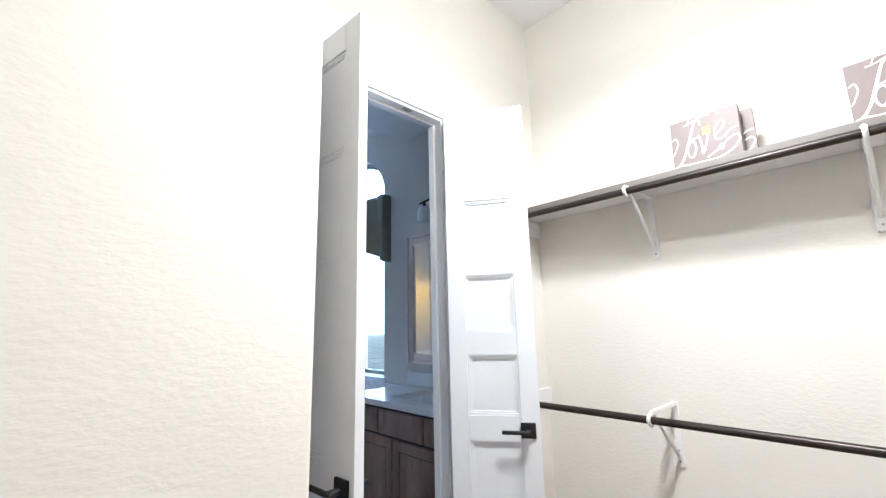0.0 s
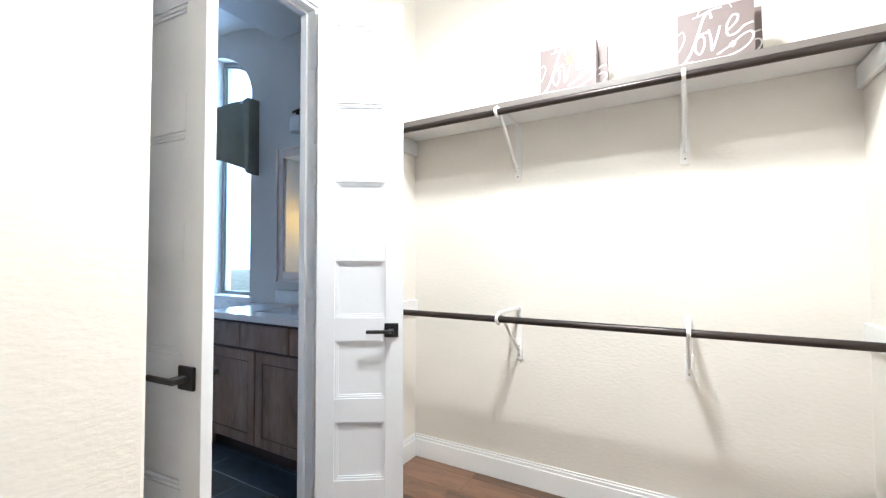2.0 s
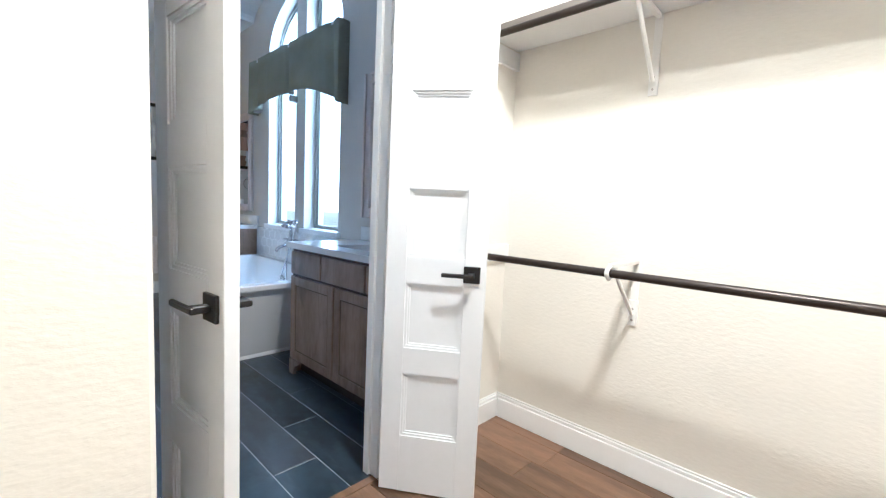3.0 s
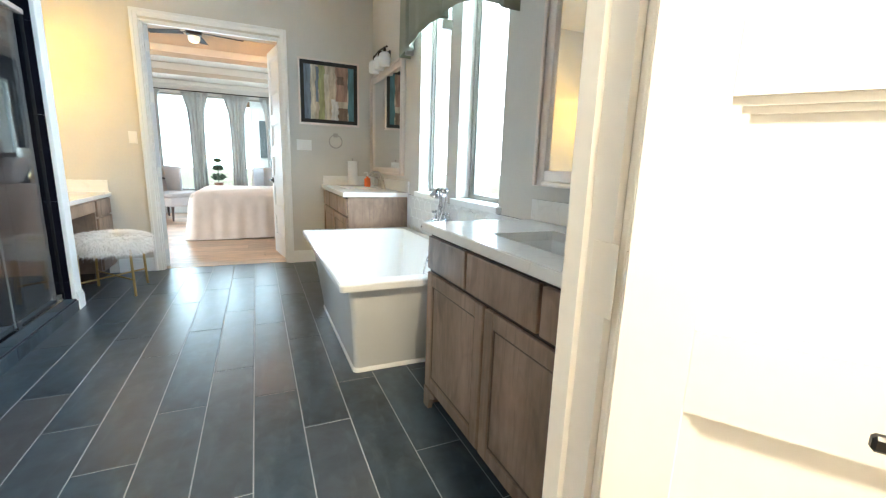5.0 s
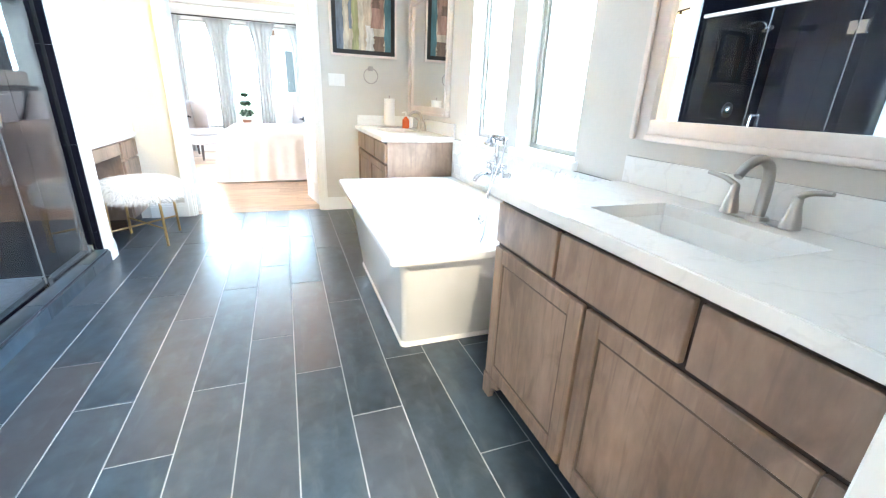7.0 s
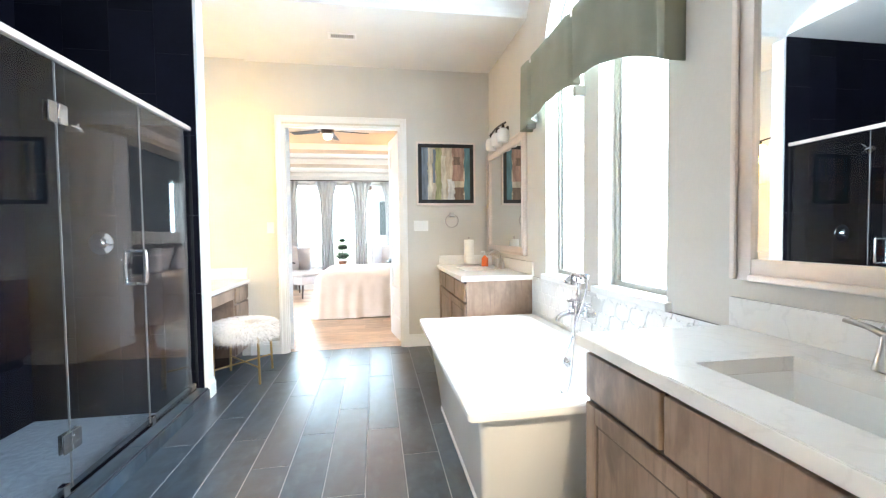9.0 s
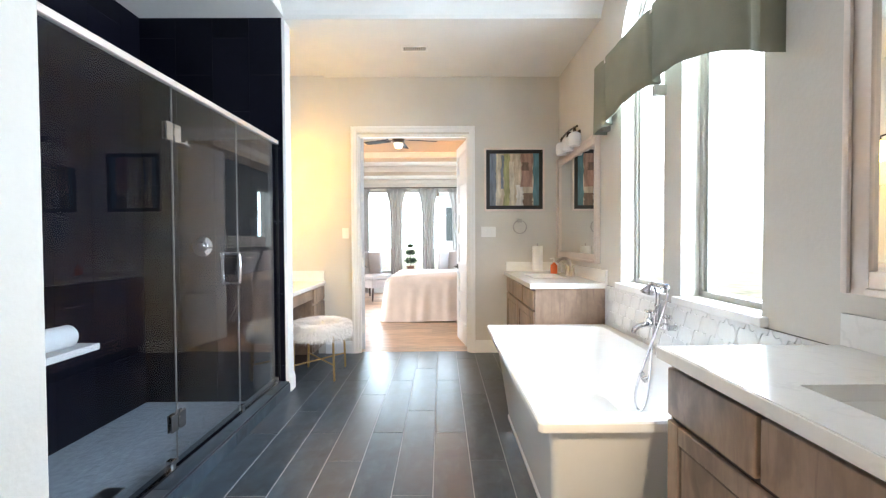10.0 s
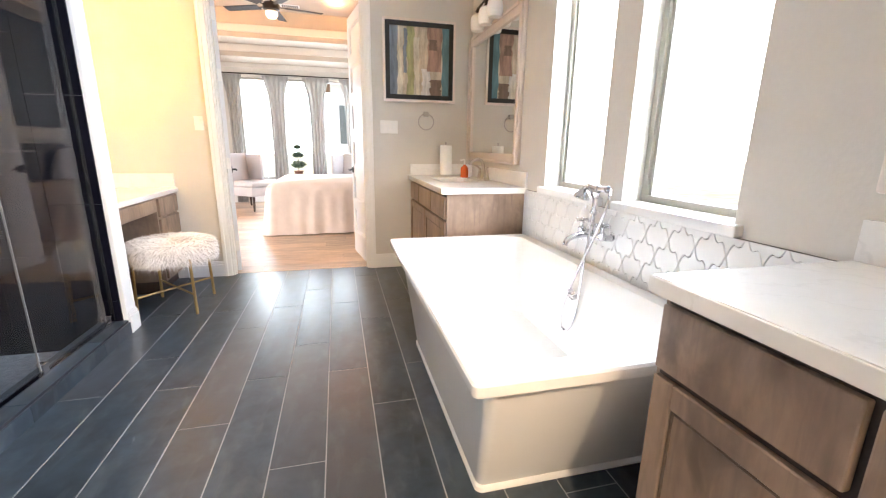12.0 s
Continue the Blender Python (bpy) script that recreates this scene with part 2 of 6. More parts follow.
cl_.new(cmx.outputs[0], cn["Material Output"].inputs[0])
M_PILLOW = mat("grey_pillow_linen", (0.16, 0.16, 0.15), 0.9, vary=0.1, bump=0.2, bump_scale=120)
M_HEAD = mat("cream_tufted_linen", (0.55, 0.51, 0.46), 0.85, vary=0.06, bump=0.2, bump_scale=120)
M_ACCENT = mat("slate_bedroom_accent_wall", (0.10, 0.11, 0.11), 0.7, vary=0.06, bump=0.1)
M_FRAME_PVC = mat("tan_window_frame", (0.33, 0.315, 0.27), 0.45, vary=0.03)
M_LANTERN = mat("white_arabesque_tile", (0.80, 0.80, 0.79), 0.10, vary=0.02, random_tint=0.15)
M_LGROUT = mat("brown_grey_grout", (0.095, 0.082, 0.072), 0.85, vary=0.1)
M_FROST = mat("opal_glass_shade", (0.80, 0.79, 0.77), 0.3, vary=0.02)
M_SEAL = mat("clear_grey_seal", (0.22, 0.23, 0.24), 0.25, vary=0.05)
M_TRAY = mat("beige_tray_paint", (0.47, 0.40, 0.32), 0.8, vary=0.03, bump=0.15, bump_scale=55)
M_CREAM = mat("cream_moulding_paint", (0.62, 0.57, 0.50), 0.5, vary=0.02)
M_PAPER = mat("white_paper", (0.82, 0.81, 0.79), 0.9, vary=0.03, bump=0.2, bump_scale=90)
M_PLASTIC = mat("white_plastic", (0.80, 0.79, 0.76), 0.35, vary=0.01)
M_TOWEL = mat("white_terry", (0.80, 0.80, 0.80), 0.95, vary=0.04, bump=0.6, bump_scale=220)
M_ORANGE = mat("orange_soap", (0.65, 0.13, 0.03), 0.2, vary=0.05)
M_LEAF = mat("dark_green_leaf", (0.035, 0.07, 0.025), 0.6, vary=0.3, scale=20)
M_POT = mat("terracotta", (0.25, 0.12, 0.07), 0.8, vary=0.15, scale=12)
M_BAG = mat("taupe_gift_bag", (0.165, 0.132, 0.122), 0.55, vary=0.05)
M_BAGWHITE = mat("white_bag_print", (0.80, 0.79, 0.77), 0.5, vary=0.01)
M_YELLOW = mat("yellow_tag", (0.72, 0.48, 0.08), 0.5, vary=0.03)
M_GROUND = mat("dry_lawn", (0.36, 0.32, 0.20), 0.95, vary=0.25, scale=2, bump_scale=30)
M_SHADE = mat("linen_lampshade", (0.70, 0.66, 0.58), 0.9, vary=0.03)
M_WINGLASS = glass_mat("window_glass", (0.95, 0.98, 0.97), 0.03)
M_SHGLASS = glass_mat("shower_glass", (0.93, 0.95, 0.97), 0.032)
M_MIRROR = mat("silvered_mirror", (0.90, 0.91, 0.90), 0.01, 1.0, vary=0.0)

# ---- builders ----
def box(bm, x0, y0, z0, x1, y1, z1, bevel=0.0, seg=2):
    m = Matrix.LocRotScale(((x0 + x1) / 2, (y0 + y1) / 2, (z0 + z1) / 2), None, (abs(x1 - x0), abs(y1 - y0), abs(z1 - z0)))
    vs = bmesh.ops.create_cube(bm, size=1, matrix=m)["verts"]
    if bevel:
        es = list({e for v in vs for e in v.link_edges})
        bmesh.ops.bevel(bm, geom=es, offset=bevel, segments=seg, affect="EDGES", profile=0.5)
    return bm


def boxes(*rows, bevel=0.0):
    bm = bmesh.new()
    for r in rows:
        box(bm, *r, bevel=bevel)
    return bm


def cyl(bm, p, q, r0, r1=None, seg=20):
    p, q = Vector(p), Vector(q)
    d = q - p
    m = Matrix.Translation((p + q) / 2) @ d.to_track_quat("Z", "Y").to_matrix().to_4x4()
    bmesh.ops.create_cone(bm, cap_ends=True, segments=seg, radius1=r0, radius2=r0 if r1 is None else r1, depth=d.length, matrix=m)
    return bm


def lathe(bm, profile, at=(0, 0, 0), seg=24):
    """Turns a list of (radius, height) round the upright axis."""
    rings = []
    for r, z in profile:
        rings.append([bm.verts.new((at[0] + r * math.cos(2 * math.pi * i / seg), at[1] + r * math.sin(2 * math.pi * i / seg), at[2] + z)) for i in range(seg)])
    for a, b in zip(rings, rings[1:]):
        for i in range(seg):
            bm.faces.new((a[i], a[(i + 1) % seg], b[(i + 1) % seg], b[i]))
    bm.faces.new(rings[0][::-1])
    bm.faces.new(rings[-1])
    return bm


def smooth_path(points, steps=8):
    pts = [Vector(p) for p in points]
    out = []
    for i in range(len(pts) - 1):
        p0, p1, p2, p3 = pts[max(i - 1, 0)], pts[i], pts[i + 1], pts[min(i + 2, len(pts) - 1)]
        for k in range(steps):
            t = k / steps
            out.append(0.5 * (2 * p1 + (p2 - p0) * t + (2 * p0 - 5 * p1 + 4 * p2 - p3) * t * t + (3 * p1 - p0 - 3 * p2 + p3) * t ** 3))
    return out + [pts[-1]]


def tube(bm, points, r, seg=10, steps=8, taper=None):
    path = smooth_path(points, steps)
    rings, up = [], Vector((0.13, 0.21, 0.97))
    for i, p in enumerate(path):
        d = (path[min(i + 1, len(path) - 1)] - path[max(i - 1, 0)]).normalized()
        a = d.cross(up).normalized()
        b = d.cross(a)
        up = b if abs(d.dot(b)) < 0.9 else up
        rr = r if taper is None else r + (taper - r) * i / (len(path) - 1)
        rings.append([bm.verts.new(p + rr * (math.cos(2 * math.pi * k / seg) * a + math.sin(2 * math.pi * k / seg) * b)) for k in range(seg)])
    for a, b in zip(rings, rings[1:]):
        best = min(range(seg), key=lambda s: sum((a[k].co - b[(k + s) % seg].co).length for k in range(0, seg, 3)))
        for k in range(seg):
            bm.faces.new((a[k], a[(k + 1) % seg], b[(k + 1 + best) % seg], b[(k + best) % seg]))
    bm.faces.new(rings[0][::-1])
    bm.faces.new(rings[-1])
    return bm


def mesh_of(name, bm, material, smooth=False):
    bmesh.ops.recalc_face_normals(bm, faces=bm.faces)
    me = bpy.data.meshes.new(name)
    bm.to_mesh(me)
    bm.free()
    if material:
        me.materials.append(material)
    if smooth:
        me.shade_smooth()
        me.set_sharp_from_angle(angle=radians(smooth if smooth > 1 else 40))
    return me


def part(name, bm, material, parent, label="", smooth=False):
    ob = new(name, mesh_of(name, bm, material, smooth))
    ob.parent = parent
    return tagged(ob, label)


def thing(name, label, category, m=None, group=""):
    ob = new(name)
    ob.empty_display_size = 0.1
    ob.matrix_basis = m or Matrix()
    return tagged(ob, label, category, group)


def solo(name, bm, material, label, category, m=None, group="", smooth=False):
    ob = new(name, mesh_of(name, bm, material, smooth))
    ob.matrix_basis = m or Matrix()
    return tagged(ob, label, category, group)


def structure(name, bm, material, label="", smooth=False):
    ob = new(name, mesh_of(name, bm, material, smooth))
    return tagged(ob, label, "", "", "structure")


def piece_mesh(name, w, d, h, material, bevel):
    """One tile or plank: a block with its top edges rounded off, lying from the origin on."""
    me = bpy.data.meshes.new(name)
    b = bevel
    v = [(0, 0, 0), (w, 0, 0), (w, d, 0), (0, d, 0), (0, 0, h - b), (w, 0, h - b), (w, d, h - b), (0, d, h - b), (b, b, h), (w - b, b, h), (w - b, d - b, h), (b, d - b, h)]
    f = [(0, 3, 2, 1), (8, 9, 10, 11)]
    for lo, hi in ((0, 4), (4, 8)):
        for i in range(4):
            j = (i + 1) % 4
            f.append((lo + i, lo + j, hi + j, hi + i))
    me.from_pydata(v, [], f)
    me.materials.append(material)
    return me


MESHES = {}


def piece(name, parent, m, w, d, h, material, bevel=0.0015):
    key = (name, round(w, 3), round(d, 3), round(h, 4), material.name)
    if key not in MESHES:
        MESHES[key] = piece_mesh(name, w, d, h, material, bevel)
    ob = new(name, MESHES[key])
    ob.parent = parent
    ob.matrix_basis = m
    return ob

# ---- large structure ----
def wall_boxes(bm, axis, a0, a1, t0, t1, z0, z1, holes=()):
    """A wall along axis ("x" or "y") from a0 to a1, from t0 to t1 thick, with holes (from, to, low, high)."""
    def put(p, q, lo, hi):
        if q - p > 1e-6 and hi - lo > 1e-6:
            box(bm, *((p, t0, lo, q, t1, hi) if axis == "x" else (t0, p, lo, t1, q, hi)))
    at = a0
    for p, q, lo, hi in sorted(holes):
        put(at, p, z0, z1)
        put(p, q, z0, lo)
        put(p, q, hi, z1)
        at = q
    put(at, a1, z0, z1)
    return bm


ARCH_C, ARCH_W, ARCH_Z, ARCH_H, SILL = 4.015, 0.68, 2.646, 0.50, 0.945
WINDOWS = ((3.345, 3.925), (4.105, 4.685))


def arch(y, drop=0.0):
    d = (y - ARCH_C) / ARCH_W
    return ARCH_Z + ARCH_H * math.sqrt(max(0.0, 1 - d * d)) - drop


VAULT_S, VAULT_N, VAULT_RISE = 3.0, 5.08, 0.27


def vault(y):
    if not VAULT_S < y < VAULT_N:
        return CEIL
    d = (y - (VAULT_S + VAULT_N) / 2) / ((VAULT_N - VAULT_S) / 2)
    return CEIL + VAULT_RISE * math.sqrt(1 - d * d) if abs(d) < 1 else CEIL


# east wall of the bathroom, with two windows under one arch
bm = bmesh.new()
T_E = 0.20
wall_boxes(bm, "y", DOORW0 + 0.0605, WINDOWS[0][0], EAST, EAST + T_E, -0.1, 3.6)
wall_boxes(bm, "y", WINDOWS[0][1], WINDOWS[1][0], EAST, EAST + T_E, -0.1, 3.6)
wall_boxes(bm, "y", WINDOWS[1][1], NORTH + 0.12, EAST, EAST + T_E, -0.1, 3.6)
for y0, y1 in WINDOWS:
    box(bm, EAST, y0, -0.1, EAST + T_E, y1, SILL)
    N = 20
    for i in range(N):
        a, b = y0 + (y1 - y0) * i / N, y0 + (y1 - y0) * (i + 1) / N
        za, zb = arch(a), arch(b)
        vs = [bm.verts.new(p) for p in ((EAST, a, za), (EAST, b, zb), (EAST, b, 3.6), (EAST, a, 3.6), (EAST + T_E, a, za), (EAST + T_E, b, zb), (EAST + T_E, b, 3.6), (EAST + T_E, a, 3.6))]
        for f in ((0, 3, 2, 1), (4, 5, 6, 7), (0, 1, 5, 4)):
            bm.faces.new([vs[k] for k in f])
structure("wall_east", bm, M_WALL, "greige painted bathroom wall with two arched windows")

bm = wall_boxes(bmesh.new(), "x", -0.87, EAST, NORTH, NORTH + 0.12, -0.1, 3.6, [(BD0, BD1, -0.1, BDH)])
structure("wall_north", bm, M_WALL, "greige painted wall with the bedroom doorway")
# wall between closet and bathroom: a closet skin and a bathroom skin
bm = wall_boxes(bmesh.new(), "x", 0.742, CL_E, DOORW0, DOORW0 + 0.06, -0.1, 3.6, [(CD0, CD1, -0.1, CDH)])
structure("wall_closet_north", bm, M_CLOSET, "warm white textured closet wall with the double doorway")
bm = wall_boxes(bmesh.new(), "x", CURB_X, EAST, DOORW0 + 0.06, DOORW1, -0.1, 3.6, [(CD0, CD1, -0.1, CDH)])
structure("wall_south", bm, M_WALL, "greige painted bathroom wall beside the closet doors")
structure("wall_closet_block", boxes((-0.75, 1.275, -0.1, 0.742, DOORW0 + 0.06, 3.6), bevel=0.012), M_CLOSET, "warm white textured drywall corner beside the closet doors")
structure("wall_closet_east", boxes((CL_E, -0.62, -0.1, 2.61, DOORW0, 3.6)), M_CLOSET, "warm white textured closet wall with rods")
structure("wall_closet_south", boxes((-0.75, -0.62, -0.1, CL_E, -0.49, 3.6)), M_CLOSET, "warm white textured closet end wall")
structure("wall_closet_west", boxes((-0.87, -0.62, -0.1, -0.75, 1.275, 3.6)), M_CLOSET, "warm white textured closet wall")
structure("ceiling_closet", boxes((-0.87, -0.62, CLOSET_CEIL, 2.61, DOORW0, 3.6)), M_CEIL, "white flat closet ceiling")
# west side of the bathroom: wall, shower recess, partition, dressing nook
structure("wall_west", boxes((-0.26, DOORW1, -0.1, CURB_X, SH_S, 3.6), bevel=0.006), M_WALL, "greige painted bathroom wall ending at the shower")
structure("wall_shower_west", boxes((SH_W - 0.12, SH_S - 0.12, -0.15, SH_W, SH_N, 3.6)), M_SHGROUT, "shower back wall clad in black tile")
structure("wall_shower_south", boxes((SH_W, SH_S - 0.12, -0.15, -0.26, SH_S, 3.6)), M_SHGROUT, "shower end wall clad in black tile")
structure("wall_partition", boxes((SH_W - 0.12, SH_N, -0.15, CURB_X, 5.22, 3.6), bevel=0.006), M_TRIM, "white painted partition end beside the shower")
structure("wall_nook_west", boxes((-0.87, 5.22, -0.1, -0.75, NORTH, 3.6)), M_WALL, "greige painted wall behind the dressing table")

# ceilings: flat, with a shallow barrel vault over the tub
bm = boxes((CURB_X, VAULT_N, CEIL, EAST, NORTH, 3.6), (CURB_X, DOORW1, CEIL, EAST, VAULT_S, 3.6), (SH_W - 0.12, SH_S - 0.12, CEIL + 0.02, CURB_X, NORTH, 3.6))
N = 28
for i in range(N):
    a0, a1 = math.pi * i / N, math.pi * (i + 1) / N
    mid, half = (VAULT_S + VAULT_N) / 2, (VAULT_N - VAULT_S) / 2
    ya, za, yb, zb = mid - half * math.cos(a0), CEIL + VAULT_RISE * math.sin(a0), mid - half * math.cos(a1), CEIL + VAULT_RISE * math.sin(a1)
    vs = [bm.verts.new(p) for p in ((CURB_X, ya, za), (EAST, ya, za), (EAST, yb, zb), (CURB_X, yb, zb), (CURB_X, ya, 3.6), (CURB_X, yb, 3.6))]
    bm.faces.new((vs[0], vs[1], vs[2], vs[3]))
structure("ceiling_bathroom", bm, M_CEIL, "white bathroom ceiling with a shallow vault over the tub", smooth=30)

# floors
floor_bath = structure("floor", boxes((CURB_X, DOORW0, -0.10, EAST, NORTH + 0.06, -0.0014), (-0.75, 5.22, -0.10, CURB_X, NORTH, -0.0014)), M_GROUT, "dark slate look plank tile floor with pale grout")
floor_closet = structure("floor_closet", boxes((-0.75, -0.49, -0.10, CL_E, DOORW0, -0.012)), M_CAB_DARK, "brown oak plank closet floor")
floor_bed = structure("floor_bedroom", boxes((-3.0, NORTH + 0.06, -0.10, 4.2, BED_Y1, -0.012)), M_CAB_DARK, "pale oak plank bedroom floor")
floor_shower = structure("floor_shower", boxes((SH_W, SH_S, -0.15, -0.30, SH_N, -0.075)), M_PEBBLE, "grey pebbled shower pan")

# ---- trim: casings and baseboards ----
def casing(axis, face, out, a0, a1, h, w=0.085, t=0.018):
    """Casing round an opening on a wall's face; out: +1 or -1 along the wall's normal."""
    bm = bmesh.new()
    for inset, tt in ((0.0, t), (w * 0.55, t + 0.008)):
        t0, t1 = sorted((face, face + out * tt))
        for r in ((a0 - w, 0, a0 - inset, h + w - 0.0), (a1 + inset, 0, a1 + w, h + w - 0.0), (a0 - inset, h + inset, a1 + inset, h + w)):
            p, lo, q, hi = r
            box(bm, *((p, t0, lo, q, t1, hi) if axis == "x" else (t0, p, lo, t1, q, hi)), bevel=0.003, seg=1)
    return bm


structure("trim", casing("x", DOORW1, 1, CD0, CD1, CDH), M_TRIM, "white door casing")
structure("trim", casing("x", NORTH, -1, BD0, BD1, BDH + 0.02, 0.065), M_TRIM, "white door casing round the bedroom doorway")
structure("trim", casing("x", BED_Y0, 1, BD0, BD1, BDH), M_TRIM, "white door casing")
# jambs line the openings
def jamb(a0, a1, h, t0, t1, stop):
    s = 0.014
    bm = boxes((a0, t0 - 0.002, 0, a0 + s, t1 + 0.002, h), (a1 - s, t0 - 0.002, 0, a1, t1 + 0.002, h), (a0 + s, t0 - 0.002, h - s, a1 - s, t1 + 0.002, h))
    box(bm, a0 + s, stop, 0, a0 + s + 0.012, stop + 0.035, h - s)
    box(bm, a1 - s - 0.012, stop, 0, a1 - s, stop + 0.035, h - s)
    box(bm, a0 + s + 0.012, stop, h - s - 0.012, a1 - s - 0.012, stop + 0.035, h - s)
    return bm


structure("door_jamb", jamb(CD0, CD1, CDH, DOORW0, DOORW1, DOORW0 + 0.045), M_TRIM, "white door jamb with stops")
structure("door_jamb", jamb(BD0, BD1, BDH, NORTH, BED_Y0, NORTH + 0.02), M_TRIM, "white door jamb with stops")
structure("trim", boxes((CD1, DOORW0 - 0.016, 0, CD1 + 0.07, DOORW0 - 0.0005, CDH + 0.07), (CD0 - 0.038, DOORW0 - 0.016, 0, CD0, DOORW0 - 0.0005, CDH + 0.07), (CD0, DOORW0 - 0.016, CDH, CD1, DOORW0 - 0.0005, CDH + 0.07), bevel=0.004), M_TRIM, "white closet door casing")


def baseboard(axis, face, out, a0, a1, h=0.14):
    bm = bmesh.new()
    for t, lo, hi in ((0.016, 0, h - 0.03), (0.011, h - 0.03, h - 0.012), (0.007, h - 0.012, h)):
        t0, t1 = sorted((face, face + out * t))
        box(bm, *((a0, t0, lo, a1, t1, hi) if axis == "x" else (t0, a0, lo, t1, a1, hi)), bevel=0.0025, seg=1)
    return bm


for args, m in ((("y", CL_E, -1, -0.49, DOORW0), M_TRIM), (("x", DOORW0, -1, CD1 + 0.07, CL_E - 0.016), M_TRIM), (("x", -0.49, 1, -0.75, CL_E - 0.016), M_TRIM), (("x", 1.275, -1, -0.75, 0.742), M_TRIM),
                (("y", 0.742, 1, 1.275, DOORW0 - 0.017), M_TRIM), (("x", NORTH, -1, BD1 + 0.065, 1.86), M_TRIM), (("x", NORTH, -1, -0.16, BD0 - 0.065), M_TRIM), (("y", CURB_X, 1, 5.105, 5.215), M_TRIM),
                (("y", CURB_X, 1, DOORW1, SH_S - 0.004), M_TRIM), (("y", EAST, -1, 3.0, 4.93), M_TRIM), (("x", DOORW1, 1, CURB_X + 0.02, CD0 - 0.085), M_TRIM)):
    structure("baseboard", baseboard(*args), m, "white moulded baseboard")

# ---- windows over the tub ----
def arched_frame(bm, y0, y1, x0, x1, w, drop):
    """A frame that follows the opening: sill rail, two stiles and the curved head."""
    N = 16
    outer = [(y0, SILL)] + [(y0 + (y1 - y0) * i / N, arch(y0 + (y1 - y0) * i / N) - drop) for i in range(N + 1)] + [(y1, SILL)]
    inner = []
    for y, z in outer:
        yy = min(max(y, y0 + w), y1 - w)
        inner.append((yy, SILL + w if z == SILL else arch(yy) - drop - w))
    n = len(outer)
    vo = [[bm.verts.new((x, y, z)) for y, z in outer] for x in (x0, x1)]
    vi = [[bm.verts.new((x, y, z)) for y, z in inner] for x in (x0, x1)]
    for i in range(n):
        j = (i + 1) % n
        bm.faces.new((vo[0][i], vo[0][j], vi[0][j], vi[0][i]))
        bm.faces.new((vi[0][i], vi[0][j], vi[1][j], vi[1][i]))
        bm.faces.new((vo[1][j], vo[1][i], vi[1][i], vi[1][j]))
    return bm


for k, (y0, y1) in enumerate(WINDOWS):
    w = tagged(new("window_%d" % (k + 1)), "tall narrow window with an arched head and bright daylight", "", "", "structure")
    part("window_frame", arched_frame(bmesh.new(), y0 + 0.001, y1 - 0.001, EAST + 0.10, EAST + 0.17, 0.030, 0.001), M_FRAME_PVC, w, "tan window frame")
    part("sash", arched_frame(bmesh.new(), y0 + 0.022, y1 - 0.022, EAST + 0.115, EAST + 0.15, 0.030, 0.022), M_FRAME_PVC, w, "tan sash")
    bm = bmesh.new()
    vs = [(y0 + 0.04, SILL + 0.02)] + [(y0 + 0.04 + (y1 - y0 - 0.08) * i / 12, arch(y0 + 0.04 + (y1 - y0 - 0.08) * i / 12) - 0.04) for i in range(13)] + [(y1 - 0.04, SILL + 0.02)]
    bm.faces.new([bm.verts.new((EAST + 0.135, y, z)) for y, z in vs])
    pane = part("pane", bm, M_WINGLASS, w)
    pane.visible_shadow = False
    part("window_sill", boxes((EAST - 0.035, y0 - 0.035, SILL - 0.045, EAST + 0.10, y1 + 0.035, SILL - 0.003), bevel=0.006), M_TRIM, w, "white painted sill")

# ground outside
structure("ground", boxes((-2500, -2500, -0.45, 2500, 2500, -0.25)), M_GROUND, "dry lawn outside")
# added panels that glow in place of the bright sky and whiten the windows
M_SKY_GLOW = glow_mat("glowing_sky_panel", (0.93, 0.97, 1.0), 2.6)
structure("backdrop", boxes((58, -60, -0.25, 58.2, 120, 60)), M_SKY_GLOW, "glowing panel in place of the bright overcast sky")
structure("backdrop", boxes((-80, 76, -0.25, 57.9, 76.2, 60)), M_SKY_GLOW, "glowing panel in place of the bright overcast sky")

